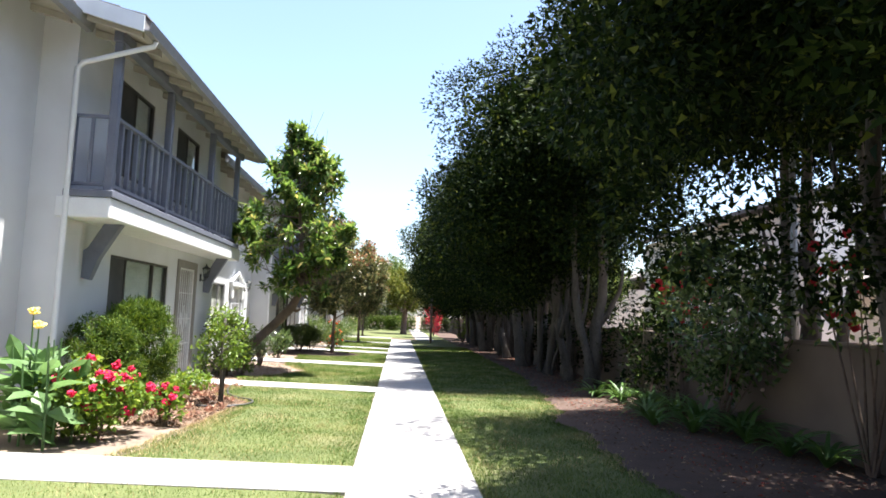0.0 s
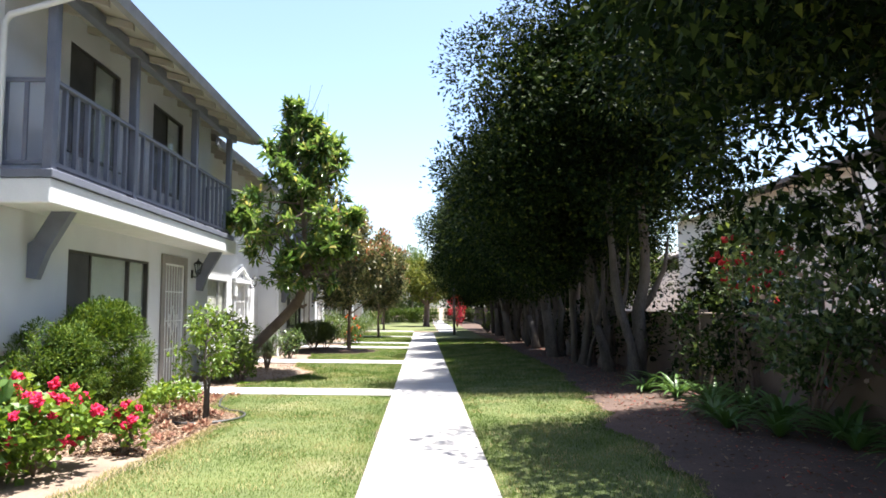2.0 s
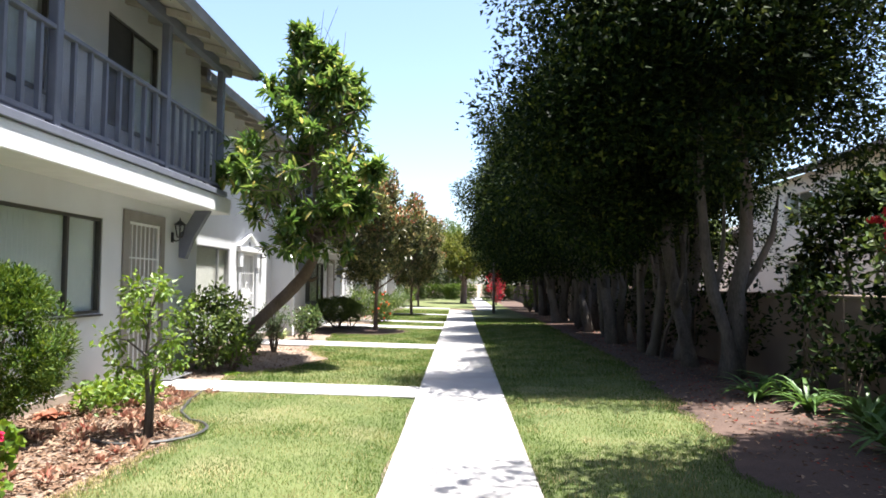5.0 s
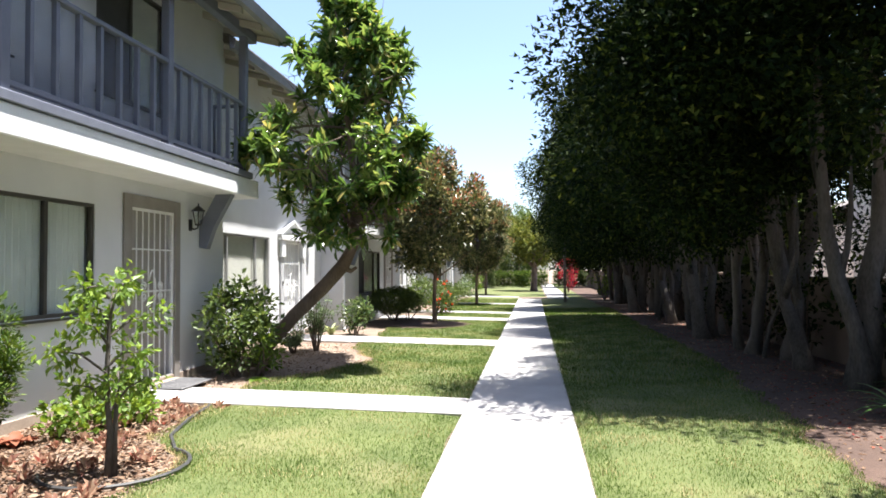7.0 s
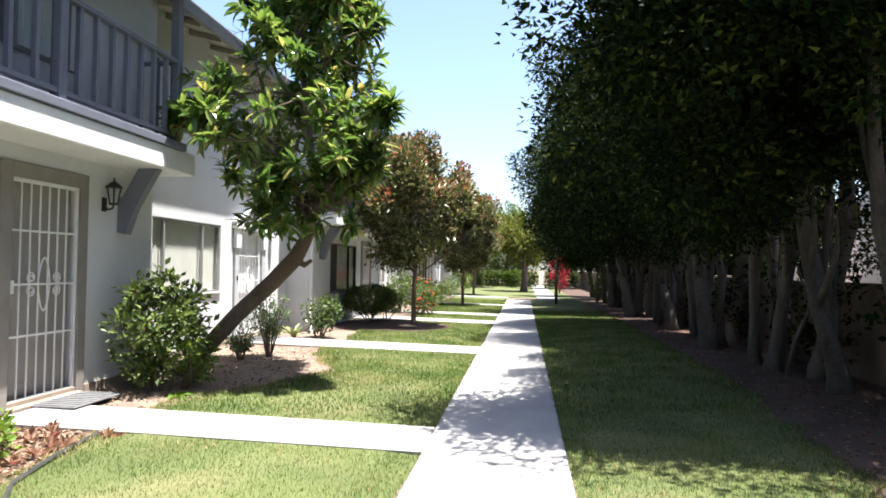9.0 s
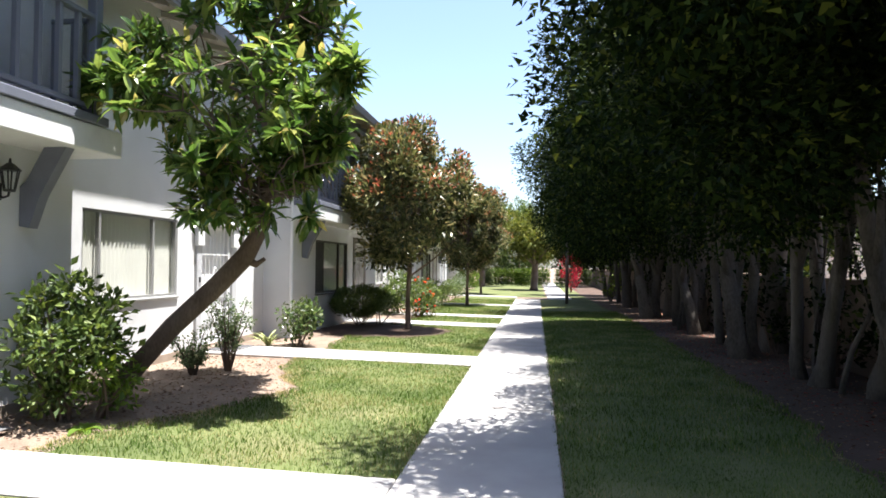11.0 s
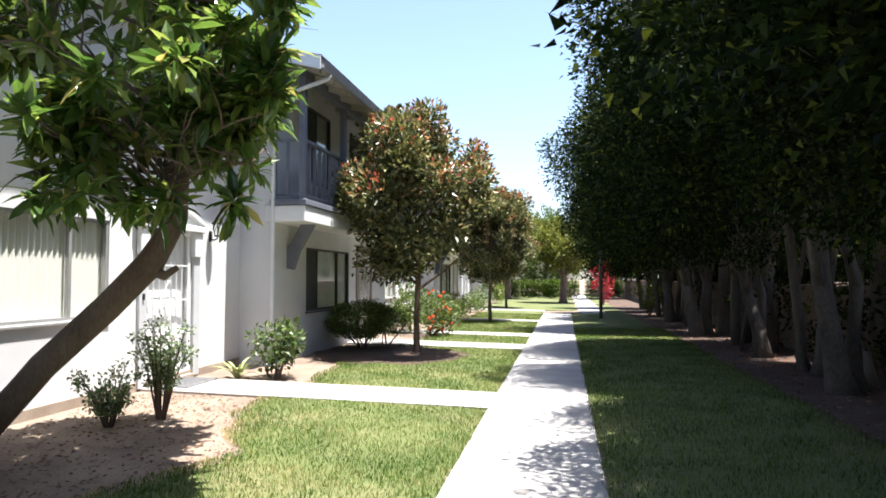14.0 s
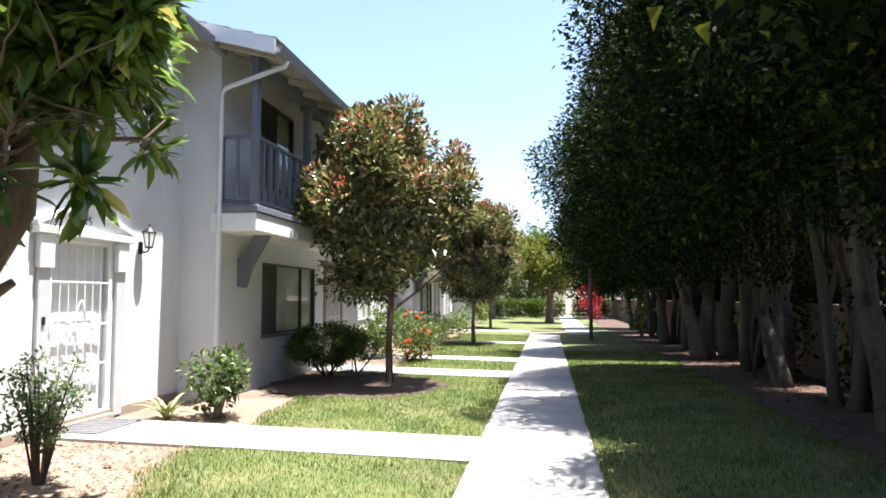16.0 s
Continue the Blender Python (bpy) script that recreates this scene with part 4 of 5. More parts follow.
def broad_tree():
    """The leaning broad-leaved evergreen by the wall, with long glossy leaves in whorls."""
    rng = np.random.default_rng(21)
    t = thing("leaning_tree", -3.55, 14.75, 0.05, "leaning evergreen tree with long glossy leaves before the house", "tree")
    bm = bmesh.new()
    tube(bm, [(-0.16, 0.26, -0.08), (-0.10, 0.25, 0.06), (0.12, 0.19, 0.30), (0.51, 0.23, 0.72), (0.90, 0.36, 1.13), (1.15, 0.46, 1.42), (1.30, 0.55, 1.75), (1.32, 0.58, 2.4), (1.22, 0.55, 3.4), (1.15, 0.55, 4.4), (1.2, 0.6, 5.1)],
         [0.15, 0.115, 0.10, 0.095, 0.092, 0.10, 0.075, 0.06, 0.045, 0.028, 0.012], 10, 0.25)
    tube(bm, [(1.15, 0.46, 1.40), (1.27, 0.46, 1.34), (1.35, 0.48, 1.40)], [0.05, 0.035, 0.022], 7, 0.3)
    part("trunk", bm, BARK_BROWN, t, smooth=True)
    tips, bm = [], bmesh.new()
    def edge_of(q):
        return (3.80 - 0.615 * (q.y + 2.35)) if q.z < 3.15 else 2.2 - 0.2 * abs(q.y - 0.4)

    def bough(p, d, length, r, depth):
        pts, rad, q = [p.copy()], [r], p.copy()
        for k in range(4):
            d = (d + Vector(rng.normal(0, 0.16, 3)) + Vector((0, 0, 0.10))).normalized()
            if q.x + d.x * length / 4 > edge_of(q) or q.z < 1.78 or q.x + d.x * length / 4 < -0.12:
                break
            q = q + d * length / 4
            pts.append(q.copy())
            rad.append(r * (1 - 0.2 * (k + 1)))
            if depth and k:
                for _ in range(2):
                    bough(q, (d + Vector(rng.normal(0, 0.75, 3))).normalized(), length * 0.5, r * 0.45, depth - 1)
        if len(pts) < 2:
            return
        tube(bm, pts, rad, 5)
        tips.append((q, d))
        tips.append((pts[-2], d))
    for k in range(34):
        z = 1.75 + 3.2 * (k / 33) ** 0.95
        s = 1.38 if z < 3.0 else 1.38 - 0.52 * (z - 3.0)
        a = k * 2.4
        foot = Vector((1.25, 0.55, z))
        bough(foot, Vector((math.cos(a), math.sin(a), 0.35)).normalized(), max(0.45, s * rng.uniform(0.75, 1.15)), 0.022, 2 if k % 2 else 1)
    for k in range(11):
        a = -1.5 + 2.2 * k / 10
        bough(Vector((1.24, 0.5, 1.82 + 0.05 * k)), Vector((math.cos(a), math.sin(a), 0.3)).normalized(), 0.75, 0.02, 1)
    for k in range(9):
        a = -1.9 + 1.8 * k / 8
        bough(Vector((1.22, 0.45, 2.0 + 0.06 * (k % 4))), Vector((math.cos(a), math.sin(a), -0.25)).normalized(), 0.85, 0.018, 1)
    tagged(part("branchwork", bm, BARK_BROWN, t), kind="stuff")
    P, D = [], []
    for q, d in tips:
        if noise.noise(q * 1.7) < -0.16:
            continue
        for k in range(8 if q.z > 3.3 else 13 if q.x < 1.7 else 17):
            o = Vector(rng.normal(0, 1, 3)).normalized()
            o = (o + d * 0.5).normalized()
            P.append(q - d * rng.uniform(0, 0.14) + o * 0.015)
            D.append(o)
    leaves("crown", P, D, 0.185, 0.058, MANGO, t, rng, shape="long", lift=0.0, wild=0.45)
    for k in range(12):
        p = Vector((1.15 + rng.uniform(-0.2, 0.3), 0.55 + rng.uniform(-0.5, 0.5), 4.7 + rng.uniform(-0.3, 0.5)))
        part("bare_twig", tube(bmesh.new(), [p, p + Vector(rng.normal(0, 0.12, 3)) + Vector((0.12, 0, 0.3)), p + Vector(rng.normal(0, 0.2, 3)) + Vector((0.3, 0, 0.6))], [0.008, 0.006, 0.003], 4), BARK_GREY, t, "bare pale twig")
    return t


broad_tree()


def photinia(x, y, seed, label, height=4.45, spread=1.32):
    rng = np.random.default_rng(seed)
    t = thing("photinia_tree", x, y, rise(x) - 0.03, label, "tree", "red-tipped trees on the lawn")
    bm = bmesh.new()
    tube(bm, [(0, 0, -0.05), (0.01, 0, 0.1), (0.0, 0.02, 0.7), (0.04, 0.0, 1.3), (0.02, 0, 2.0), (0.05, 0, 3.2)], [0.085, 0.062, 0.052, 0.05, 0.04, 0.015], 8, 0.3)
    part("trunk", bm, BARK_BROWN, t, smooth=True)
    for k in range(16):
        a, z = k * 2.4, 1.15 + 0.1 * k
        r = spread * 0.8
        part("limb", tube(bmesh.new(), [(0.02, 0, z), (r * 0.45 * math.cos(a), r * 0.45 * math.sin(a), z + 0.35), (r * math.cos(a), r * math.sin(a), z + 0.9)], [0.028, 0.018, 0.006], 5), BARK_BROWN, t)
    cz = (1.25 + height) / 2 + 0.05
    cl = crown_clumps(rng, (0, 0, cz), (spread * 0.9, spread * 0.9, (height - 1.25) / 2 * 0.92), 88, 0.16, 0.44, 0.7, keep=lambda p: noise.noise(Vector(p) * 0.9 + Vector((seed, 0, 0))) > -0.42 or p[2] < cz - 0.3)
    P, D = clump_points(rng, cl, 2900, 0.75)
    leaves("crown", P, D, 0.115, 0.052, PHOTINIA, t, rng, lift=0.3)
    tips = [c for c in cl if c[2] > cz - 0.2 and rng.random() < 0.75]
    P, D = clump_points(rng, tips, 800, 0.2)
    ok = D[:, 2] > -0.1
    leaves("new_growth", P[ok], D[ok], 0.10, 0.042, PHOTINIA_RED, t, rng, lift=0.7, label="bronze-red young leaves")
    return t


photinia(-2.18, 22.78, 4, "round-headed tree with bronze-red tipped leaves on the lawn", 4.45, 1.42)
photinia(-1.88, 32.2, 6, "second red-tipped tree on a slim dark trunk", 4.5, 1.42)
photinia(-2.2, 42.0, 9, "far red-tipped tree on the lawn", 4.5, 1.5)


def shade_tree(x, y, seed, label, height, spread, mat, low=1.8):
    rng = np.random.default_rng(seed)
    t = thing("tree", x, y, 0, label, "tree", "far trees")
    bm = bmesh.new()
    tube(bm, [(0, 0, -0.1), (0, 0, 0.2), (0.05, 0, low), (0.0, 0.1, height * 0.75)], [0.3, 0.2, 0.17, 0.05], 8, 0.3)
    for k in range(7):
        a = k * 2.4
        tube(bm, [(0.04, 0, low * 0.9), (spread * 0.4 * math.cos(a), spread * 0.4 * math.sin(a), low + 0.8), (spread * 0.8 * math.cos(a), spread * 0.8 * math.sin(a), low + 1.8)], [0.08, 0.05, 0.02], 5)
    part("trunk", bm, BARK_BROWN, t, smooth=True)
    cl = crown_clumps(rng, (0, 0, (low + height) / 2), (spread * 0.85, spread * 0.85, (height - low) / 2 * 0.9), 60, spread * 0.14, spread * 0.3, 0.8)
    P, D = clump_points(rng, cl, 420 / max(0.6, spread * 0.4), 0.7)
    leaves("crown", P, D, 0.22, 0.12, mat, t, rng)
    return t


shade_tree(0.4, 49.5, 31, "yellow-green tree with a thick dark trunk", 4.6, 2.0, YELLOW_GREEN, 1.6)
shade_tree(-3.2, 55.0, 32, "far yellow-green garden tree", 6.5, 2.6, YELLOW_GREEN, 2.0)
shade_tree(-1.0, 66.0, 33, "far olive-green tree closing the view", 7.0, 3.4, HEDGE, 0.3)
shade_tree(5.5, 68.0, 34, "far dark tree closing the view", 8.0, 3.6, FICUS, 0.3)
shade_tree(3.2, 57.0, 36, "far dark green tree beside the second walk", 6.0, 2.6, FICUS, 1.0)
shade_tree(-5.5, 61.0, 37, "far green tree behind the hedge", 6.5, 3.0, HEDGE, 1.0)
shade_tree(-7.5, 70.0, 35, "far tree behind the houses", 8.0, 3.2, HEDGE, 2.0)
for k, (x, y) in enumerate(((9.5, 2.0), (8.5, 30.0))):
    shade_tree(x, y, 40 + k, "garden tree beyond the boundary wall", 5.0, 2.0, HEDGE, 1.4)


# ---- shrubs ----
blossoms = {}


def blossom(mat, kind):
    """A ruffled flower head of one skin: a ball whose petals stand out and fold in; shared by alike heads."""
    if (mat.name, kind) not in blossoms:
        bm = bmesh.new()
        bmesh.ops.create_icosphere(bm, subdivisions=3, radius=1.0)
        for v in bm.verts:
            d = v.co.normalized()
            ruffle = noise.noise(d * 2.6 + Vector((kind * 7.3, 0, 0))) + 0.6 * noise.noise(d * 6.5 + Vector((0, kind * 3.1, 0)))
            v.co = d * (0.78 + 0.65 * ruffle) * (1.0 if d.z > -0.2 else 0.75)
        me = bpy.data.meshes.new("blossom")
        bm.to_mesh(me)
        bm.free()
        me.materials.append(mat)
        blossoms[mat.name, kind] = me
    return blossoms[mat.name, kind]


def shrub(name, x, y, label, category, clumps, density, length, width, mat, seed, stems=6, bark=BARK_BROWN, group="", flowers=(), lift=0.25, shape="diamond", wild=1.0, z=None):
    """A bush: forked stems from one foot, leaves round each ball, and blossoms if any."""
    rng = np.random.default_rng(seed)
    s = thing(name, x, y, (rise(x) - 0.03) if z is None else z, label, category, group)
    if stems:
        for k in range(stems):
            cx, cy, cz, r = clumps[k * len(clumps) // stems]
            a = rng.uniform(0, 6.28)
            part("stem", tube(bmesh.new(), [(0.05 * math.cos(a), 0.05 * math.sin(a), -0.02), (cx * 0.5 + 0.04 * math.cos(a), cy * 0.5, cz * 0.5), (cx, cy, cz)], [0.016, 0.012, 0.005], 5), bark, s)
    P, D = clump_points(rng, clumps, density, 0.7)
    ok = P[:, 2] > 0.03
    leaves("foliage", P[ok], D[ok], length, width, mat, s, rng, lift=lift, shape=shape, wild=wild)
    for m, count, size, pname in flowers:
        for k in range(count):
            cx, cy, cz, r = clumps[rng.integers(len(clumps))]
            d = rng.normal(0, 1, 3) + [0.25, -0.35, 0.45]
            d /= np.linalg.norm(d)
            c = np.array([cx, cy, cz]) + d * r * 1.02
            if c[2] < 0.06:
                continue
            head = new(pname, blossom(m, k % 4))
            head.parent = s
            head.matrix_basis = pose(*c, *rng.uniform(-60, 60, 3)) @ Matrix.Scale(size * rng.uniform(0.75, 1.25), 4)
    return s


def egg(rng, c, r, n, a, b):
    return crown_clumps(rng, c, r, n, a, b, 0.6, keep=lambda p: p[2] > a * 0.7)


R = np.random.default_rng(77)
# bed before the first house
shrub("juniper_bush", -3.60, 9.18, "dense tufted light green juniper bush beside the wall", "bush", crown_clumps(R, (0.02, 0.38, 0.80), (0.50, 0.56, 0.60), 190, 0.075, 0.13, 0.2, keep=lambda p: p[2] > 0.18) + crown_clumps(R, (-0.12, -0.40, 0.68), (0.46, 0.50, 0.52), 140, 0.07, 0.12, 0.2, keep=lambda p: p[2] > 0.15), 13000, 0.042, 0.015, CYPRESS, 11, lift=0.45, wild=0.5)
shrub("geranium", -3.1, 7.3, "bushy geranium with bright red flower heads", "flower bush", egg(R, (0, -0.05, 0.42), (0.46, 0.52, 0.34), 42, 0.10, 0.18), 2400, 0.07, 0.062, LIME, 12, flowers=((RED, 46, 0.058, "flower_head"),), group="geraniums")
shrub("geranium", -2.72, 8.15, "low geranium with red blooms at the bed edge", "flower bush", egg(R, (0, 0, 0.24), (0.26, 0.28, 0.16), 12, 0.09, 0.14), 1900, 0.065, 0.058, LIME, 13, flowers=((RED, 13, 0.05, "flower_head"),), group="geraniums")
shrub("ground_cover", -3.38, 11.15, "fresh lime-green ground cover against the wall", "plant", egg(R, (0, 0, 0.14), (0.34, 0.62, 0.13), 34, 0.09, 0.15), 1800, 0.07, 0.05, LIME, 14, stems=0)
shrub("evergreen_shrub", -3.48, 14.0, "upright evergreen shrub beside the door path", "bush", egg(R, (0, 0, 0.68), (0.36, 0.40, 0.58), 38, 0.14, 0.25), 1500, 0.085, 0.045, HEDGE, 15, flowers=())
shrub("evergreen_shrub", -3.22, 14.15, "fresh leafy shoots at the foot of the shrub", "bush", egg(R, (0, 0, 0.34), (0.24, 0.28, 0.26), 14, 0.09, 0.15), 1500, 0.08, 0.04, LIME, 16)


def sapling():
    rng = np.random.default_rng(51)
    t = thing("sapling", -2.53, 9.98, 0.02, "thin young tree with sparse light leaves in a mulch ring", "sapling")
    bm = bmesh.new()
    tube(bm, [(0, 0, -0.04), (0.01, 0, 0.3), (-0.02, 0.0, 0.62), (0.0, 0.0, 1.0), (0.03, 0, 1.3)], [0.030, 0.022, 0.019, 0.013, 0.006], 8, 0.25)
    tube(bm, [(0.03, 0.02, -0.04), (0.035, 0.02, 0.3), (0.05, 0.03, 0.7)], [0.022, 0.017, 0.010], 7, 0.25)
    tips = []
    for k in range(13):
        a, z = k * 2.4 + 0.5, 0.42 + 0.065 * k
        r = 0.31 * (0.75 + 0.35 * math.sin(k * 1.9))
        e = Vector((r * math.cos(a), r * math.sin(a), z + rng.uniform(0.05, 0.24)))
        part("branch", tube(bmesh.new(), [(0.0, 0, z), e * 0.5 + Vector((0, 0, z * 0.5 + 0.05)), e], [0.011, 0.008, 0.003], 5), BARK_GREY, t)
        tips += [(e, 0.10), (e * 0.72 + Vector((0, 0, z * 0.28)), 0.08)]
    part("trunk", bm, BARK_GREY, t, smooth=True)
    P, D = clump_points(rng, [(*e, r * 1.3) for e, r in tips], 3000, 0.9)
    leaves("foliage", P, D, 0.06, 0.031, LIME, t, rng, lift=-0.35)
    return t


sapling()


def strap_plant(name, x, y, label, n, length, width, mat, seed, upright=0.8, category="plant", group="", z=None):
    """Arching strap leaves from one crown, each a tapered folded strip."""
    rng = np.random.default_rng(seed)
    s = thing(name, x, y, (rise(x) - 0.035) if z is None else z, label, category, group)
    for k in range(n):
        a = k * 2.399 + rng.uniform(-0.3, 0.3)
        e = upright * rng.uniform(0.7, 1.2)
        L, W = length * rng.uniform(0.65, 1.1), width * rng.uniform(0.8, 1.15)
        side = Vector((-math.sin(a), math.cos(a), 0))
        v, f, p, ang = [], [], Vector((0.02 * math.cos(a), 0.02 * math.sin(a), 0)), e
        for i in range(6):
            w = W * (0.5, 0.9, 1.0, 0.85, 0.55, 0.06)[i] * 0.5
            up = Vector((-math.cos(a) * math.sin(ang), -math.sin(a) * math.sin(ang), math.cos(ang)))
            v += [p - side * w + up * w * 0.35, p, p + side * w + up * w * 0.35]
            p = p + Vector((math.cos(a) * math.cos(ang), math.sin(a) * math.cos(ang), math.sin(ang))) * L / 5
            ang -= 0.27 * rng.uniform(0.7, 1.4)
        for i in range(5):
            b = 3 * i
            f += [(b, b + 1, b + 4, b + 3), (b + 1, b + 2, b + 5, b + 4)]
        link_mesh("leaf", [tuple(q) for q in v], f, mat, s, smooth=True)
    return s


def canna(x, y, seed, stalks, label, blooms=0):
    """Upright stalks, each with broad pointed leaves up its length and a blossom on some."""
    rng = np.random.default_rng(seed)
    s = thing("canna_lily", x, y, rise(x) - 0.035, label, "flower", "canna lilies")
    for k in range(stalks):
        a = k * 2.4
        bx0, by0 = 0.16 * math.cos(a) * (k > 0), 0.2 * math.sin(a) * (k > 0)
        h = rng.uniform(0.75, 1.05) + (0.25 if k < blooms else 0)
        part("stalk", tube(bmesh.new(), [(bx0, by0, 0), (bx0 * 1.1, by0 * 1.1, h * 0.6), (bx0 * 1.3, by0 * 1.3, h)], [0.014, 0.012, 0.007], 6), CANNA, s)
        n = 9
        t = rng.uniform(0.1, 0.8, (n, 1))
        P = np.concatenate([np.full((n, 1), bx0 * 1.1), np.full((n, 1), by0 * 1.1), t * min(h, 0.95)], 1)
        ang = rng.uniform(0, 6.28, (n, 1))
        D = np.concatenate([np.cos(ang), np.sin(ang), np.full((n, 1), 0.55)], 1)
        D /= np.linalg.norm(D, axis=1, keepdims=True)
        for q in range(n):
            leaves("leaf", P[q:q + 1], D[q:q + 1], 0.30, 0.16, CANNA, s, rng, shape="long", lift=0.1, wild=0.6)
        if k < blooms:
            head = new("blossom", blossom(YELLOW, k))
            head.parent = s
            head.matrix_basis = pose(bx0 * 1.3, by0 * 1.3, h + 0.02, 20, 10, 40 * k) @ Matrix.Diagonal((0.065, 0.06, 0.05, 1))
    return s


canna(-3.55, 6.90, 61, 7, "canna lily clump with broad leaves and yellow blooms", 2)
canna(-3.25, 6.75, 66, 4, "young canna lily with broad leaves at the path side")
canna(-3.85, 7.45, 62, 5, "canna lily shoots with large blue-green leaves against the wall")
strap_plant("agave", -3.86, 19.32, "small pale spiky agave beside the door path", 24, 0.46, 0.05, AGAVE, 63, 1.1, group="agaves")
strap_plant("succulent", -3.72, 10.55, "red-brown rosette succulent in the bed", 26, 0.17, 0.09, RUSSET, 64, 0.9)
for k, (x, y, L) in enumerate(((3.85, 8.55, 0.5), (3.7, 9.75, 0.55), (4.2, 7.85, 0.62), (3.55, 9.1, 0.42), (4.0, 10.6, 0.5), (3.95, 11.6, 0.5), (3.7, 12.3, 0.45), (4.25, 7.1, 0.55), (4.3, 9.3, 0.55), (4.3, 10.1, 0.5), (4.35, 8.3, 0.6), (4.3, 11.1, 0.5), (4.1, 12.5, 0.5), (4.35, 6.6, 0.5))):
    strap_plant("clivia", x, y, "clump of dark strap-leaved clivia under the boundary wall", 26, L * 1.25, 0.055, STRAP, 70 + k, 1.0, group="clivias along the wall")
strap_plant("leafy_seedling", -3.1, 13.75, "low broad-leaved weed beside the path", 7, 0.2, 0.07, LIME, 90, 0.6)


# roses and small shrubs before the set-back house
def rose(x, y, h, seed, label, thick=1.0):
    rng = np.random.default_rng(seed)
    r = thing("rose_bush", x, y, rise(x) - 0.03, label, "bush", "rose bushes")
    cl = []
    for k in range(13):
        a, s = k * 2.4, rng.uniform(0.4, 1.1)
        e = Vector((0.24 * s * math.cos(a), 0.26 * s * math.sin(a), h * rng.uniform(0.45, 1.0)))
        part("cane", tube(bmesh.new(), [(0.03 * math.cos(a), 0.03 * math.sin(a), -0.02), e * 0.55 + Vector((0, 0, 0.03)), e], [0.011, 0.009, 0.004], 5), BARK_BROWN, r)
        for q in (1.0, 0.84, 0.66, 0.5):
            cl.append((*(e * q + Vector(rng.normal(0, 0.03, 3))), rng.uniform(0.06, 0.11) * thick))
    P, D = clump_points(rng, cl, 8000, 1.0)
    leaves("foliage", P, D, 0.036, 0.024, ROSE_LEAF, r, rng)
    return r


rose(-3.36, 16.85, 0.98, 101, "tall thin straggling rose bush in bare soil", 0.8)
rose(-3.62, 16.45, 0.5, 103, "low sparse rose bush with bare canes", 0.7)
shrub("camellia_shrub", -3.38, 19.5, "small round dark broad-leaved shrub at the house corner", "bush", egg(R, (0, 0, 0.44), (0.32, 0.32, 0.30), 26, 0.10, 0.17), 1300, 0.085, 0.055, CAMELLIA, 104)
shrub("clipped_hedge", -3.35, 23.35, "clipped dark green hedge bush on bare crooked stems", "hedge", crown_clumps(R, (0, 0, 0.55), (0.64, 0.80, 0.30), 130, 0.10, 0.15, 0.3, keep=lambda p: p[2] > 0.28), 8000, 0.04, 0.022, HEDGE, 105, stems=12)
shrub("clipped_hedge", -3.1, 24.0, "lighter rounded end of the clipped hedge", "hedge", egg(R, (0.1, 0.15, 0.55), (0.42, 0.4, 0.24), 30, 0.12, 0.18), 3000, 0.045, 0.02, CYPRESS, 106, stems=6)
shrub("flowering_shrub", -2.6, 26.45, "shrub covered with orange-red flowers", "flower bush", egg(R, (0, 0, 0.55), (0.5, 0.55, 0.45), 30, 0.14, 0.22), 1100, 0.09, 0.045, HEDGE, 107, flowers=((ORANGE, 26, 0.045, "flower_head"),))
shrub("rounded_bush", -3.3, 27.3, "green rounded bush beside the house", "bush", egg(R, (0, 0, 0.6), (0.55, 0.6, 0.5), 34, 0.16, 0.26), 1100, 0.09, 0.05, HEDGE, 108)
for k, (x, y, s, m, lab) in enumerate(((-2.6, 29.6, 0.42, HEDGE, "clipped round green ball bush"), (-2.9, 31.5, 0.5, CYPRESS, "light green clipped ball bush"), (-2.7, 34.5, 0.5, HEDGE, "clipped round bush by the lawn"), (-2.9, 37.5, 0.55, ROSE_LEAF, "low grey-green bush by the lawn"), (-3.2, 43.5, 0.6, HEDGE, "dark clipped bush by the far lawn"), (-3.0, 47.0, 0.6, LIME, "pale green bush by the far lawn"))):
    shrub("ball_bush", x, y, lab, "bush", egg(R, (0, 0, s), (s * 0.8, s * 0.8, s * 0.7), 26, s * 0.3, s * 0.45), 900, 0.075, 0.04, m, 120 + k, stems=0, group="ball bushes along the lawn", flowers=((BLUSH, 14, 0.06, "flower_head"),) if m is LIME else ())
for k, (x, y, w) in enumerate(((-1.6, 58.0, 1.3), (0.2, 60.0, 1.0), (-4.0, 57.0, 1.2), (3.2, 59.0, 1.0))):
    shrub("box_hedge", x, y, "clipped hedge closing the far end of the lawn", "hedge", [(a, 0.1 * math.sin(a * 9), b, 0.3) for a in np.arange(-w, w + 0.1, 0.3) for b in (0.3, 0.65, 1.0)], 2600, 0.10, 0.06, CYPRESS if k < 2 else HEDGE, 140 + k, stems=0, group="far hedges")

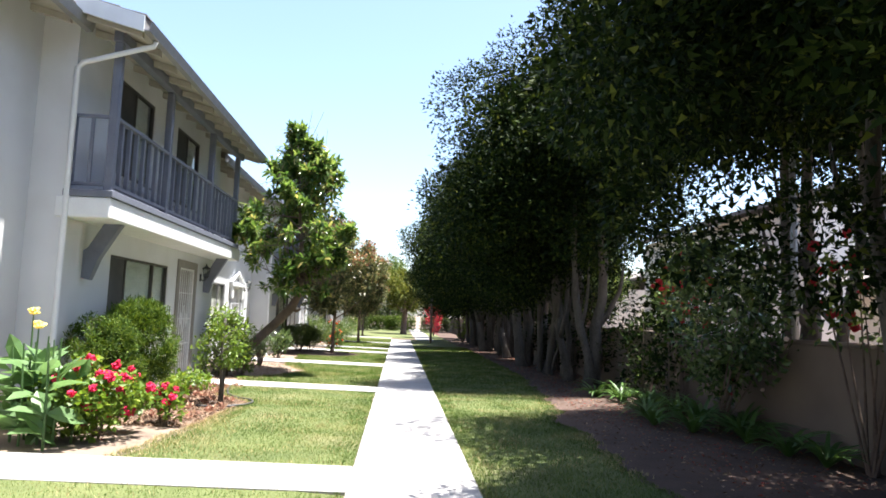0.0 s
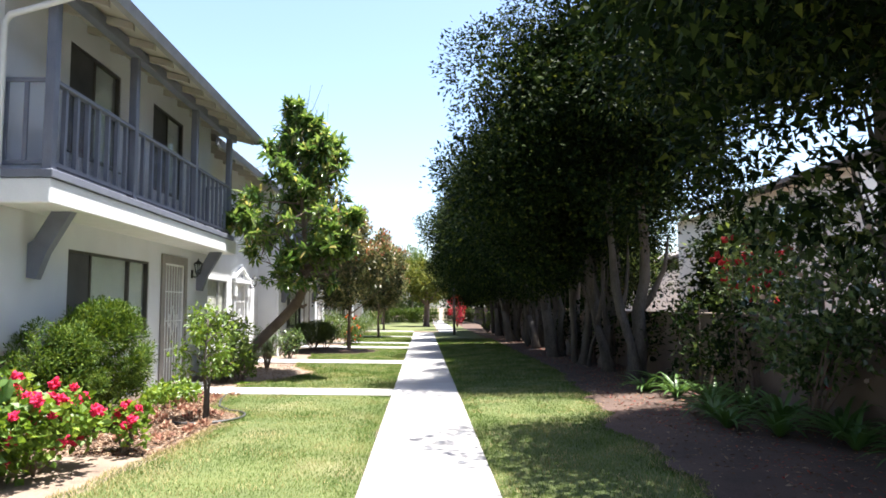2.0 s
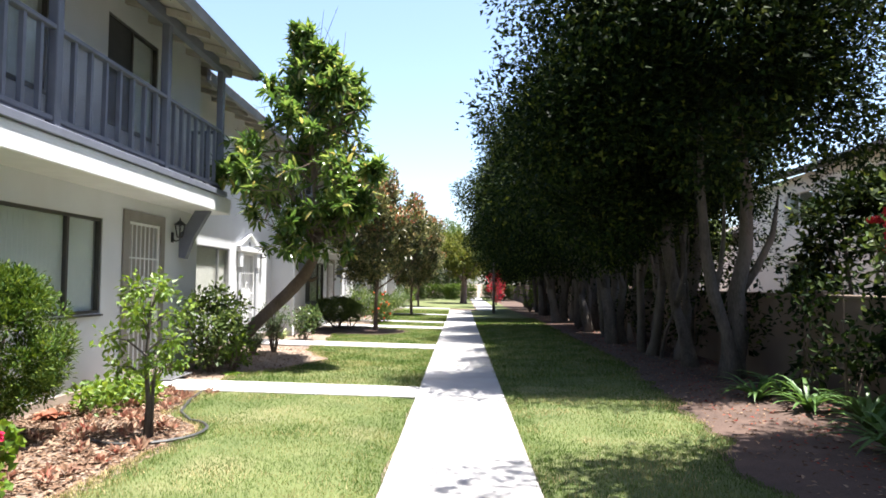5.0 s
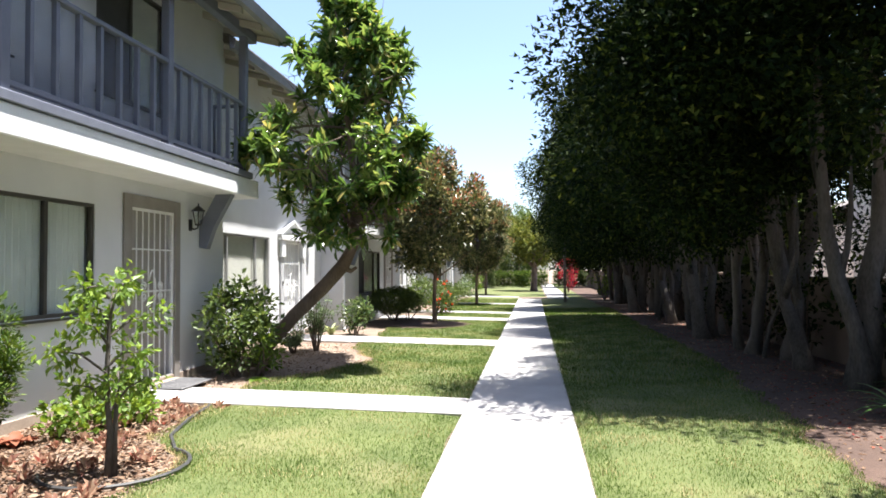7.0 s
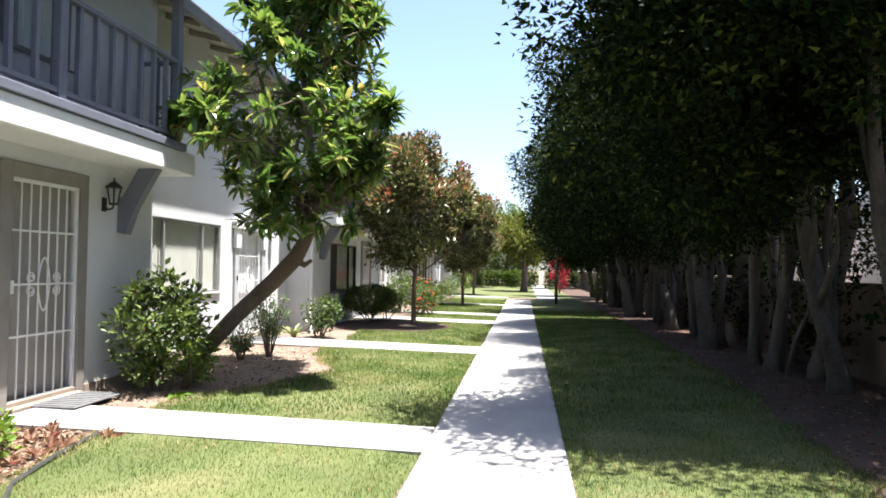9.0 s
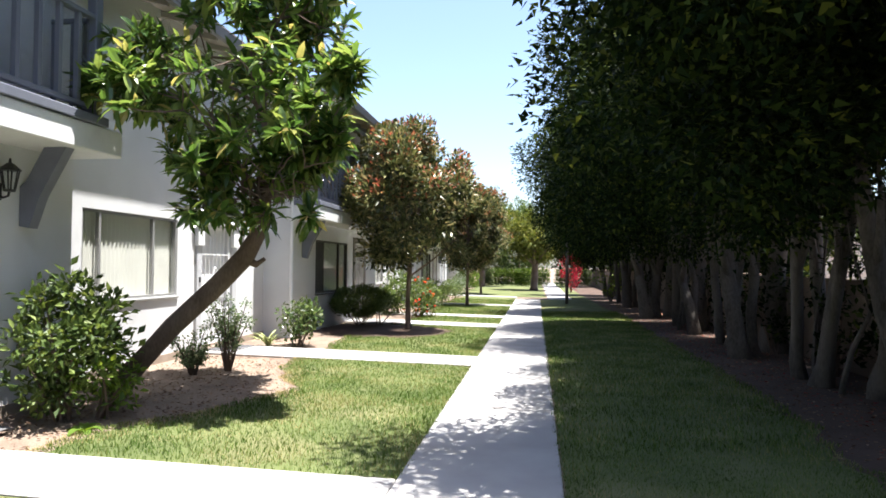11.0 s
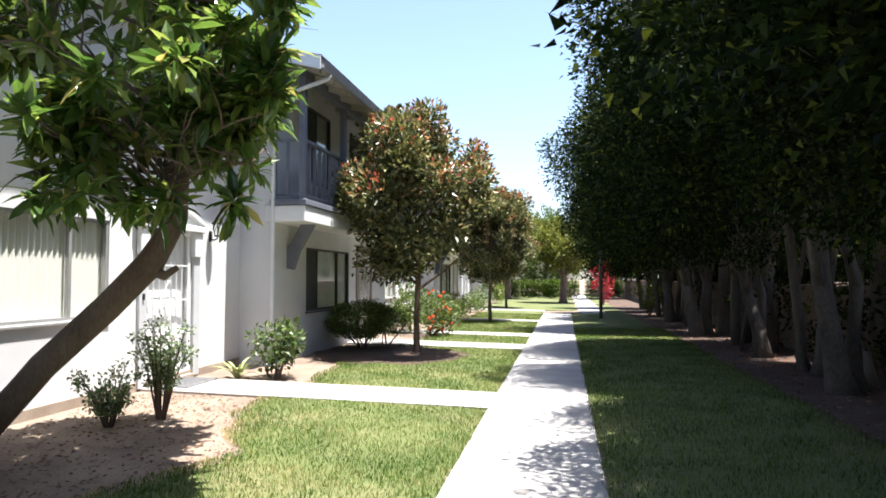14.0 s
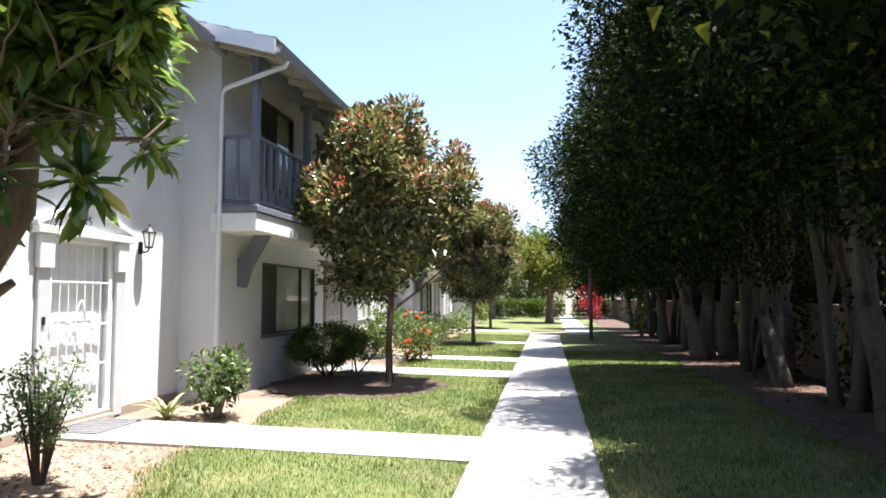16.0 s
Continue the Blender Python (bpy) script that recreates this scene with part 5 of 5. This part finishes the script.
# along the boundary wall
shrub("camellia", 4.25, 8.7, "tall camellia with glossy leaves and red blooms against the wall", "bush", egg(R, (0, 0, 1.55), (0.52, 1.15, 1.0), 66, 0.16, 0.34), 1000, 0.09, 0.055, CAMELLIA, 150, stems=10, flowers=((SCARLET, 10, 0.042, "bloom"), (BLUSH, 22, 0.035, "bloom")))
for k, (x, y, z, ry, n) in enumerate(((4.55, 6.2, 1.75, 0.8, 20), (4.6, 10.6, 1.75, 0.8, 22), (2.45, 46.5, 1.25, 0.9, 34), (4.5, 5.0, 2.1, 0.7, 16))):
    shrub("bougainvillea", x, y, "bougainvillea with scarlet bracts trained on the wall", "climber", egg(R, (0, 0, z), (0.3 if y < 40 else 0.5, ry, 0.6 if y < 40 else 1.1), n, 0.14, 0.30), 480, 0.085, 0.055, HEDGE if y < 40 else SCARLET, 160 + k, stems=8, group="bougainvilleas", flowers=((SCARLET, 34, 0.055, "bract"),))
shrub("yellow_green_shrub", 3.5, 36.5, "bright yellow-green shrub among the trunks", "bush", egg(R, (0, 0, 1.2), (0.5, 0.7, 1.0), 26, 0.18, 0.3), 600, 0.10, 0.06, LIME, 170)
for k, y in enumerate((10.4, 11.5, 12.5, 14.4, 16.4, 17.9, 20.2, 22.0, 24.4, 26.5, 31.0)):
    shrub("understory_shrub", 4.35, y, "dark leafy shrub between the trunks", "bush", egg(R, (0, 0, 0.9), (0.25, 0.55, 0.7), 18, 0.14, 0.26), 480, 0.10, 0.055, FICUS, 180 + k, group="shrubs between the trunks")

for x, y, r, m, lab in ((4.98, 8.12, 0.045, ALU, "grey steel post standing behind the boundary wall"), (5.15, 8.55, 0.085, POLE_WOOD, "dark timber utility post behind the boundary wall")):
    post = thing("utility_post", x, y, 0, lab, "post", "posts behind the wall")
    part("shaft", tube(bmesh.new(), [(0, 0, -0.1), (0, 0, 2.0), (0, 0, 4.4)], [r, r * 0.97, r * 0.9], 12), m, post, smooth=True)
    for z in (1.6, 2.3, 3.0):
        part("band", tube(bmesh.new(), [(0, 0, z), (0, 0, z + 0.05)], r * 1.25, 12), IRON, post)

pole = thing("timber_pole", 1.70, 34.6, 0.0, "slim weathered timber pole standing in the lawn", "pole")
part("shaft", tube(bmesh.new(), [(0, 0, -0.1), (0, 0, 1.4), (0.02, 0, 2.5)], [0.065, 0.06, 0.05], 10, 0.15), POLE_WOOD, pole, smooth=True)

# plastic edging round the sapling's bed
bm = bmesh.new()
ring = [(-2.58 + 0.48 * math.cos(a), 10.15 + 0.5 * math.sin(a), 0.034) for a in np.linspace(-2.6, 1.2, 16)] + [(-2.66, 11.0, 0.04), (-2.82, 11.6, 0.042), (-2.92, 12.2, 0.044)]
tagged(part("bed_edging", tube(bm, ring, 0.016, 6), EDGING, None), "black plastic edging strip round the planting bed", "edging")

# dark disc below the red-tipped tree: leaf mulch plus the crown's painted shadow
rv = [(-2.62, 22.5, rise(-2.6) + 0.022)] + [(-2.62 + (1.32 + 0.42 * noise.noise(Vector((math.cos(a) * 2, math.sin(a) * 2, 3)))) * math.cos(a), 22.5 + (1.35 + 0.4 * noise.noise(Vector((math.cos(a) * 3, math.sin(a) * 3, 8)))) * math.sin(a), rise(-2.6 + 1.3 * math.cos(a)) - 0.006) for a in np.linspace(0, 2 * math.pi, 49)[:-1]]
tagged(link_mesh("mulch_and_shadow_disc", rv, [(0, 1 + i, 1 + (i + 1) % 48) for i in range(48)], SHADED_BED, smooth=True), "leaf mulch and painted crown shadow below the red-tipped tree", "mulch", kind="structure")

# bedding plants: russet tufts
rng = np.random.default_rng(200)
for k in range(44):
    y = rng.uniform(8.6, 12.2)
    x = rng.uniform(-3.35, -2.35 if y < 10.4 else -2.8)
    tuft = thing("bedding_plant", x, y, rise(x) - 0.035, "low russet and tan bedding plant in mulch", "plant", "bedding plants round the sapling")
    n = 22
    o = rng.normal(0, 1, (n, 3))
    o[:, 2] = np.abs(o[:, 2]) + 0.4
    o /= np.linalg.norm(o, axis=1, keepdims=True)
    leaves("foliage", o * rng.uniform(0.01, 0.06, (n, 1)), o, 0.062, 0.036, BEDDING, tuft, rng, lift=0.2, wild=0.5)


# ---- litter and grass ----
def scatter(name, n, area, size, mat, label, seed, keep=None):
    rng = np.random.default_rng(seed)
    x, y = rng.uniform(area[0], area[1], n), rng.uniform(area[2], area[3], n)
    if keep is not None:
        ok = np.array([keep(a, b) for a, b in zip(x, y)])
        x, y = x[ok], y[ok]
    z = np.array([rise(a) for a in x]) - 0.031 + rng.uniform(0, 0.012, len(x))
    o = rng.normal(0, 1, (len(x), 3)) * [1, 1, 0.12]
    o /= np.linalg.norm(o, axis=1, keepdims=True)
    ob = leaves(name, np.stack([x, y, z], 1), o, size, size * 0.5, mat, None, rng, lift=0.05, wild=0.25)
    return tagged(ob, label, "leaf litter", kind="stuff")


def in_bed(a, b):
    for y0, y1, e in lawn_edges:
        if y0 <= b < y1:
            return a < e(b) - 0.02
    return False


scatter("leaf_litter", 8500, (-4.0, -2.1, 8.0, 12.25), 0.055, LITTER, "tan and rust dry leaves on the planting bed", 301, in_bed)
scatter("leaf_litter", 2200, (-4.3, -2.1, 13.1, 18.1), 0.04, LITTER, "sparse dry leaves on bare soil", 302, in_bed)
scatter("leaf_litter", 7000, (2.5, 4.68, 4.0, 34.0), 0.05, LITTER, "dry fig leaves on the soil below the trees", 303, lambda a, b: a > RIGHT_EDGE(b) - 0.1)
scatter("petal_litter", 2600, (2.9, 4.65, 5.0, 30.0), 0.04, PETAL_LITTER, "fallen red petals along the boundary wall", 304, lambda a, b: a > RIGHT_EDGE(b) + 0.25)
scatter("leaf_litter", 4200, (-3.6, -1.6, 21.6, 24.0), 0.05, LITTER, "dry leaves below the red-tipped tree", 305, lambda a, b: (a + 2.3) ** 2 + (b - 22.8) ** 2 < 1.0)


def grass(seed, count, x_of, y0, y1, size, label, mat=GRASS):
    rng = np.random.default_rng(seed)
    y = rng.uniform(y0, y1, count)
    x = np.array([x_of(b, u) for b, u in zip(y, rng.random(count))])
    ok = ~np.isnan(x)
    x, y = x[ok], y[ok]
    z = np.array([rise(a) for a in x]) - 0.016
    o = rng.normal(0, 0.55, (len(x), 3)) + [0, 0, 1.0]
    o /= np.linalg.norm(o, axis=1, keepdims=True)
    ob = leaves("grass", np.stack([x, y, z], 1), o, size, size * 0.16, mat, None, rng, jitter=0.5, shape="blade", wild=0.35)
    return tagged(ob, label, "grass", kind="stuff")


def left_x(b, u):
    for y0, y1, e in lawn_edges:
        if y0 + 0.02 <= b <= y1 - 0.02:
            w = e(b)
            x = w - 0.06 + (PATH_L + 0.03 - w + 0.06) * u
            if ((x + 2.62) / 1.28) ** 2 + ((b - 22.5) / 1.28) ** 2 < 1:
                return float("nan")
            return x
    return float("nan")


grass(401, 150000, left_x, 2.5, 13.0, 0.024, "short sunlit lawn grass with dry patches")
grass(402, 90000, left_x, 13.0, 24.0, 0.036, "short lawn grass below the trees")
grass(403, 36000, left_x, 24.0, 37.0, 0.05, "far lawn grass")
grass(404, 120000, lambda b, u: PATH_R - 0.03 + (RIGHT_EDGE(b) + 0.05 - PATH_R) * u, 3.0, 14.0, 0.025, "shaded lawn grass beside the walk")
grass(405, 70000, lambda b, u: PATH_R - 0.03 + (RIGHT_EDGE(b) + 0.05 - PATH_R) * u, 14.0, 30.0, 0.042, "far shaded lawn grass")


def dry_x(b, u):
    """Straw patches: along the bed edges and where the turf is thin."""
    for y0, y1, e in lawn_edges:
        if y0 + 0.02 <= b <= y1 - 0.02:
            w = e(b)
            x = w - 0.08 + (PATH_L + 0.02 - w) * u * u
            near = 0.62 - min(1.0, (x - w) / 0.5) * 0.5 if b < 9 else 0.1 - min(1.0, (x - w) / 0.3) * 0.25
            return x if noise.noise(Vector((x * 2.3, b * 2.3, 9))) < near - 0.12 else float("nan")
    return float("nan")


grass(411, 26000, dry_x, 5.0, 19.0, 0.034, "straw-coloured dry grass at the bed edges", STRAW)
grass(412, 9000, lambda b, u: PATH_R + (RIGHT_EDGE(b) + 0.1 - PATH_R) * u if noise.noise(Vector((u * 4, b * 1.7, 2))) > 0.12 else float("nan"), 6.0, 13.0, 0.034, "straw-coloured dry grass in the open lawn", STRAW)
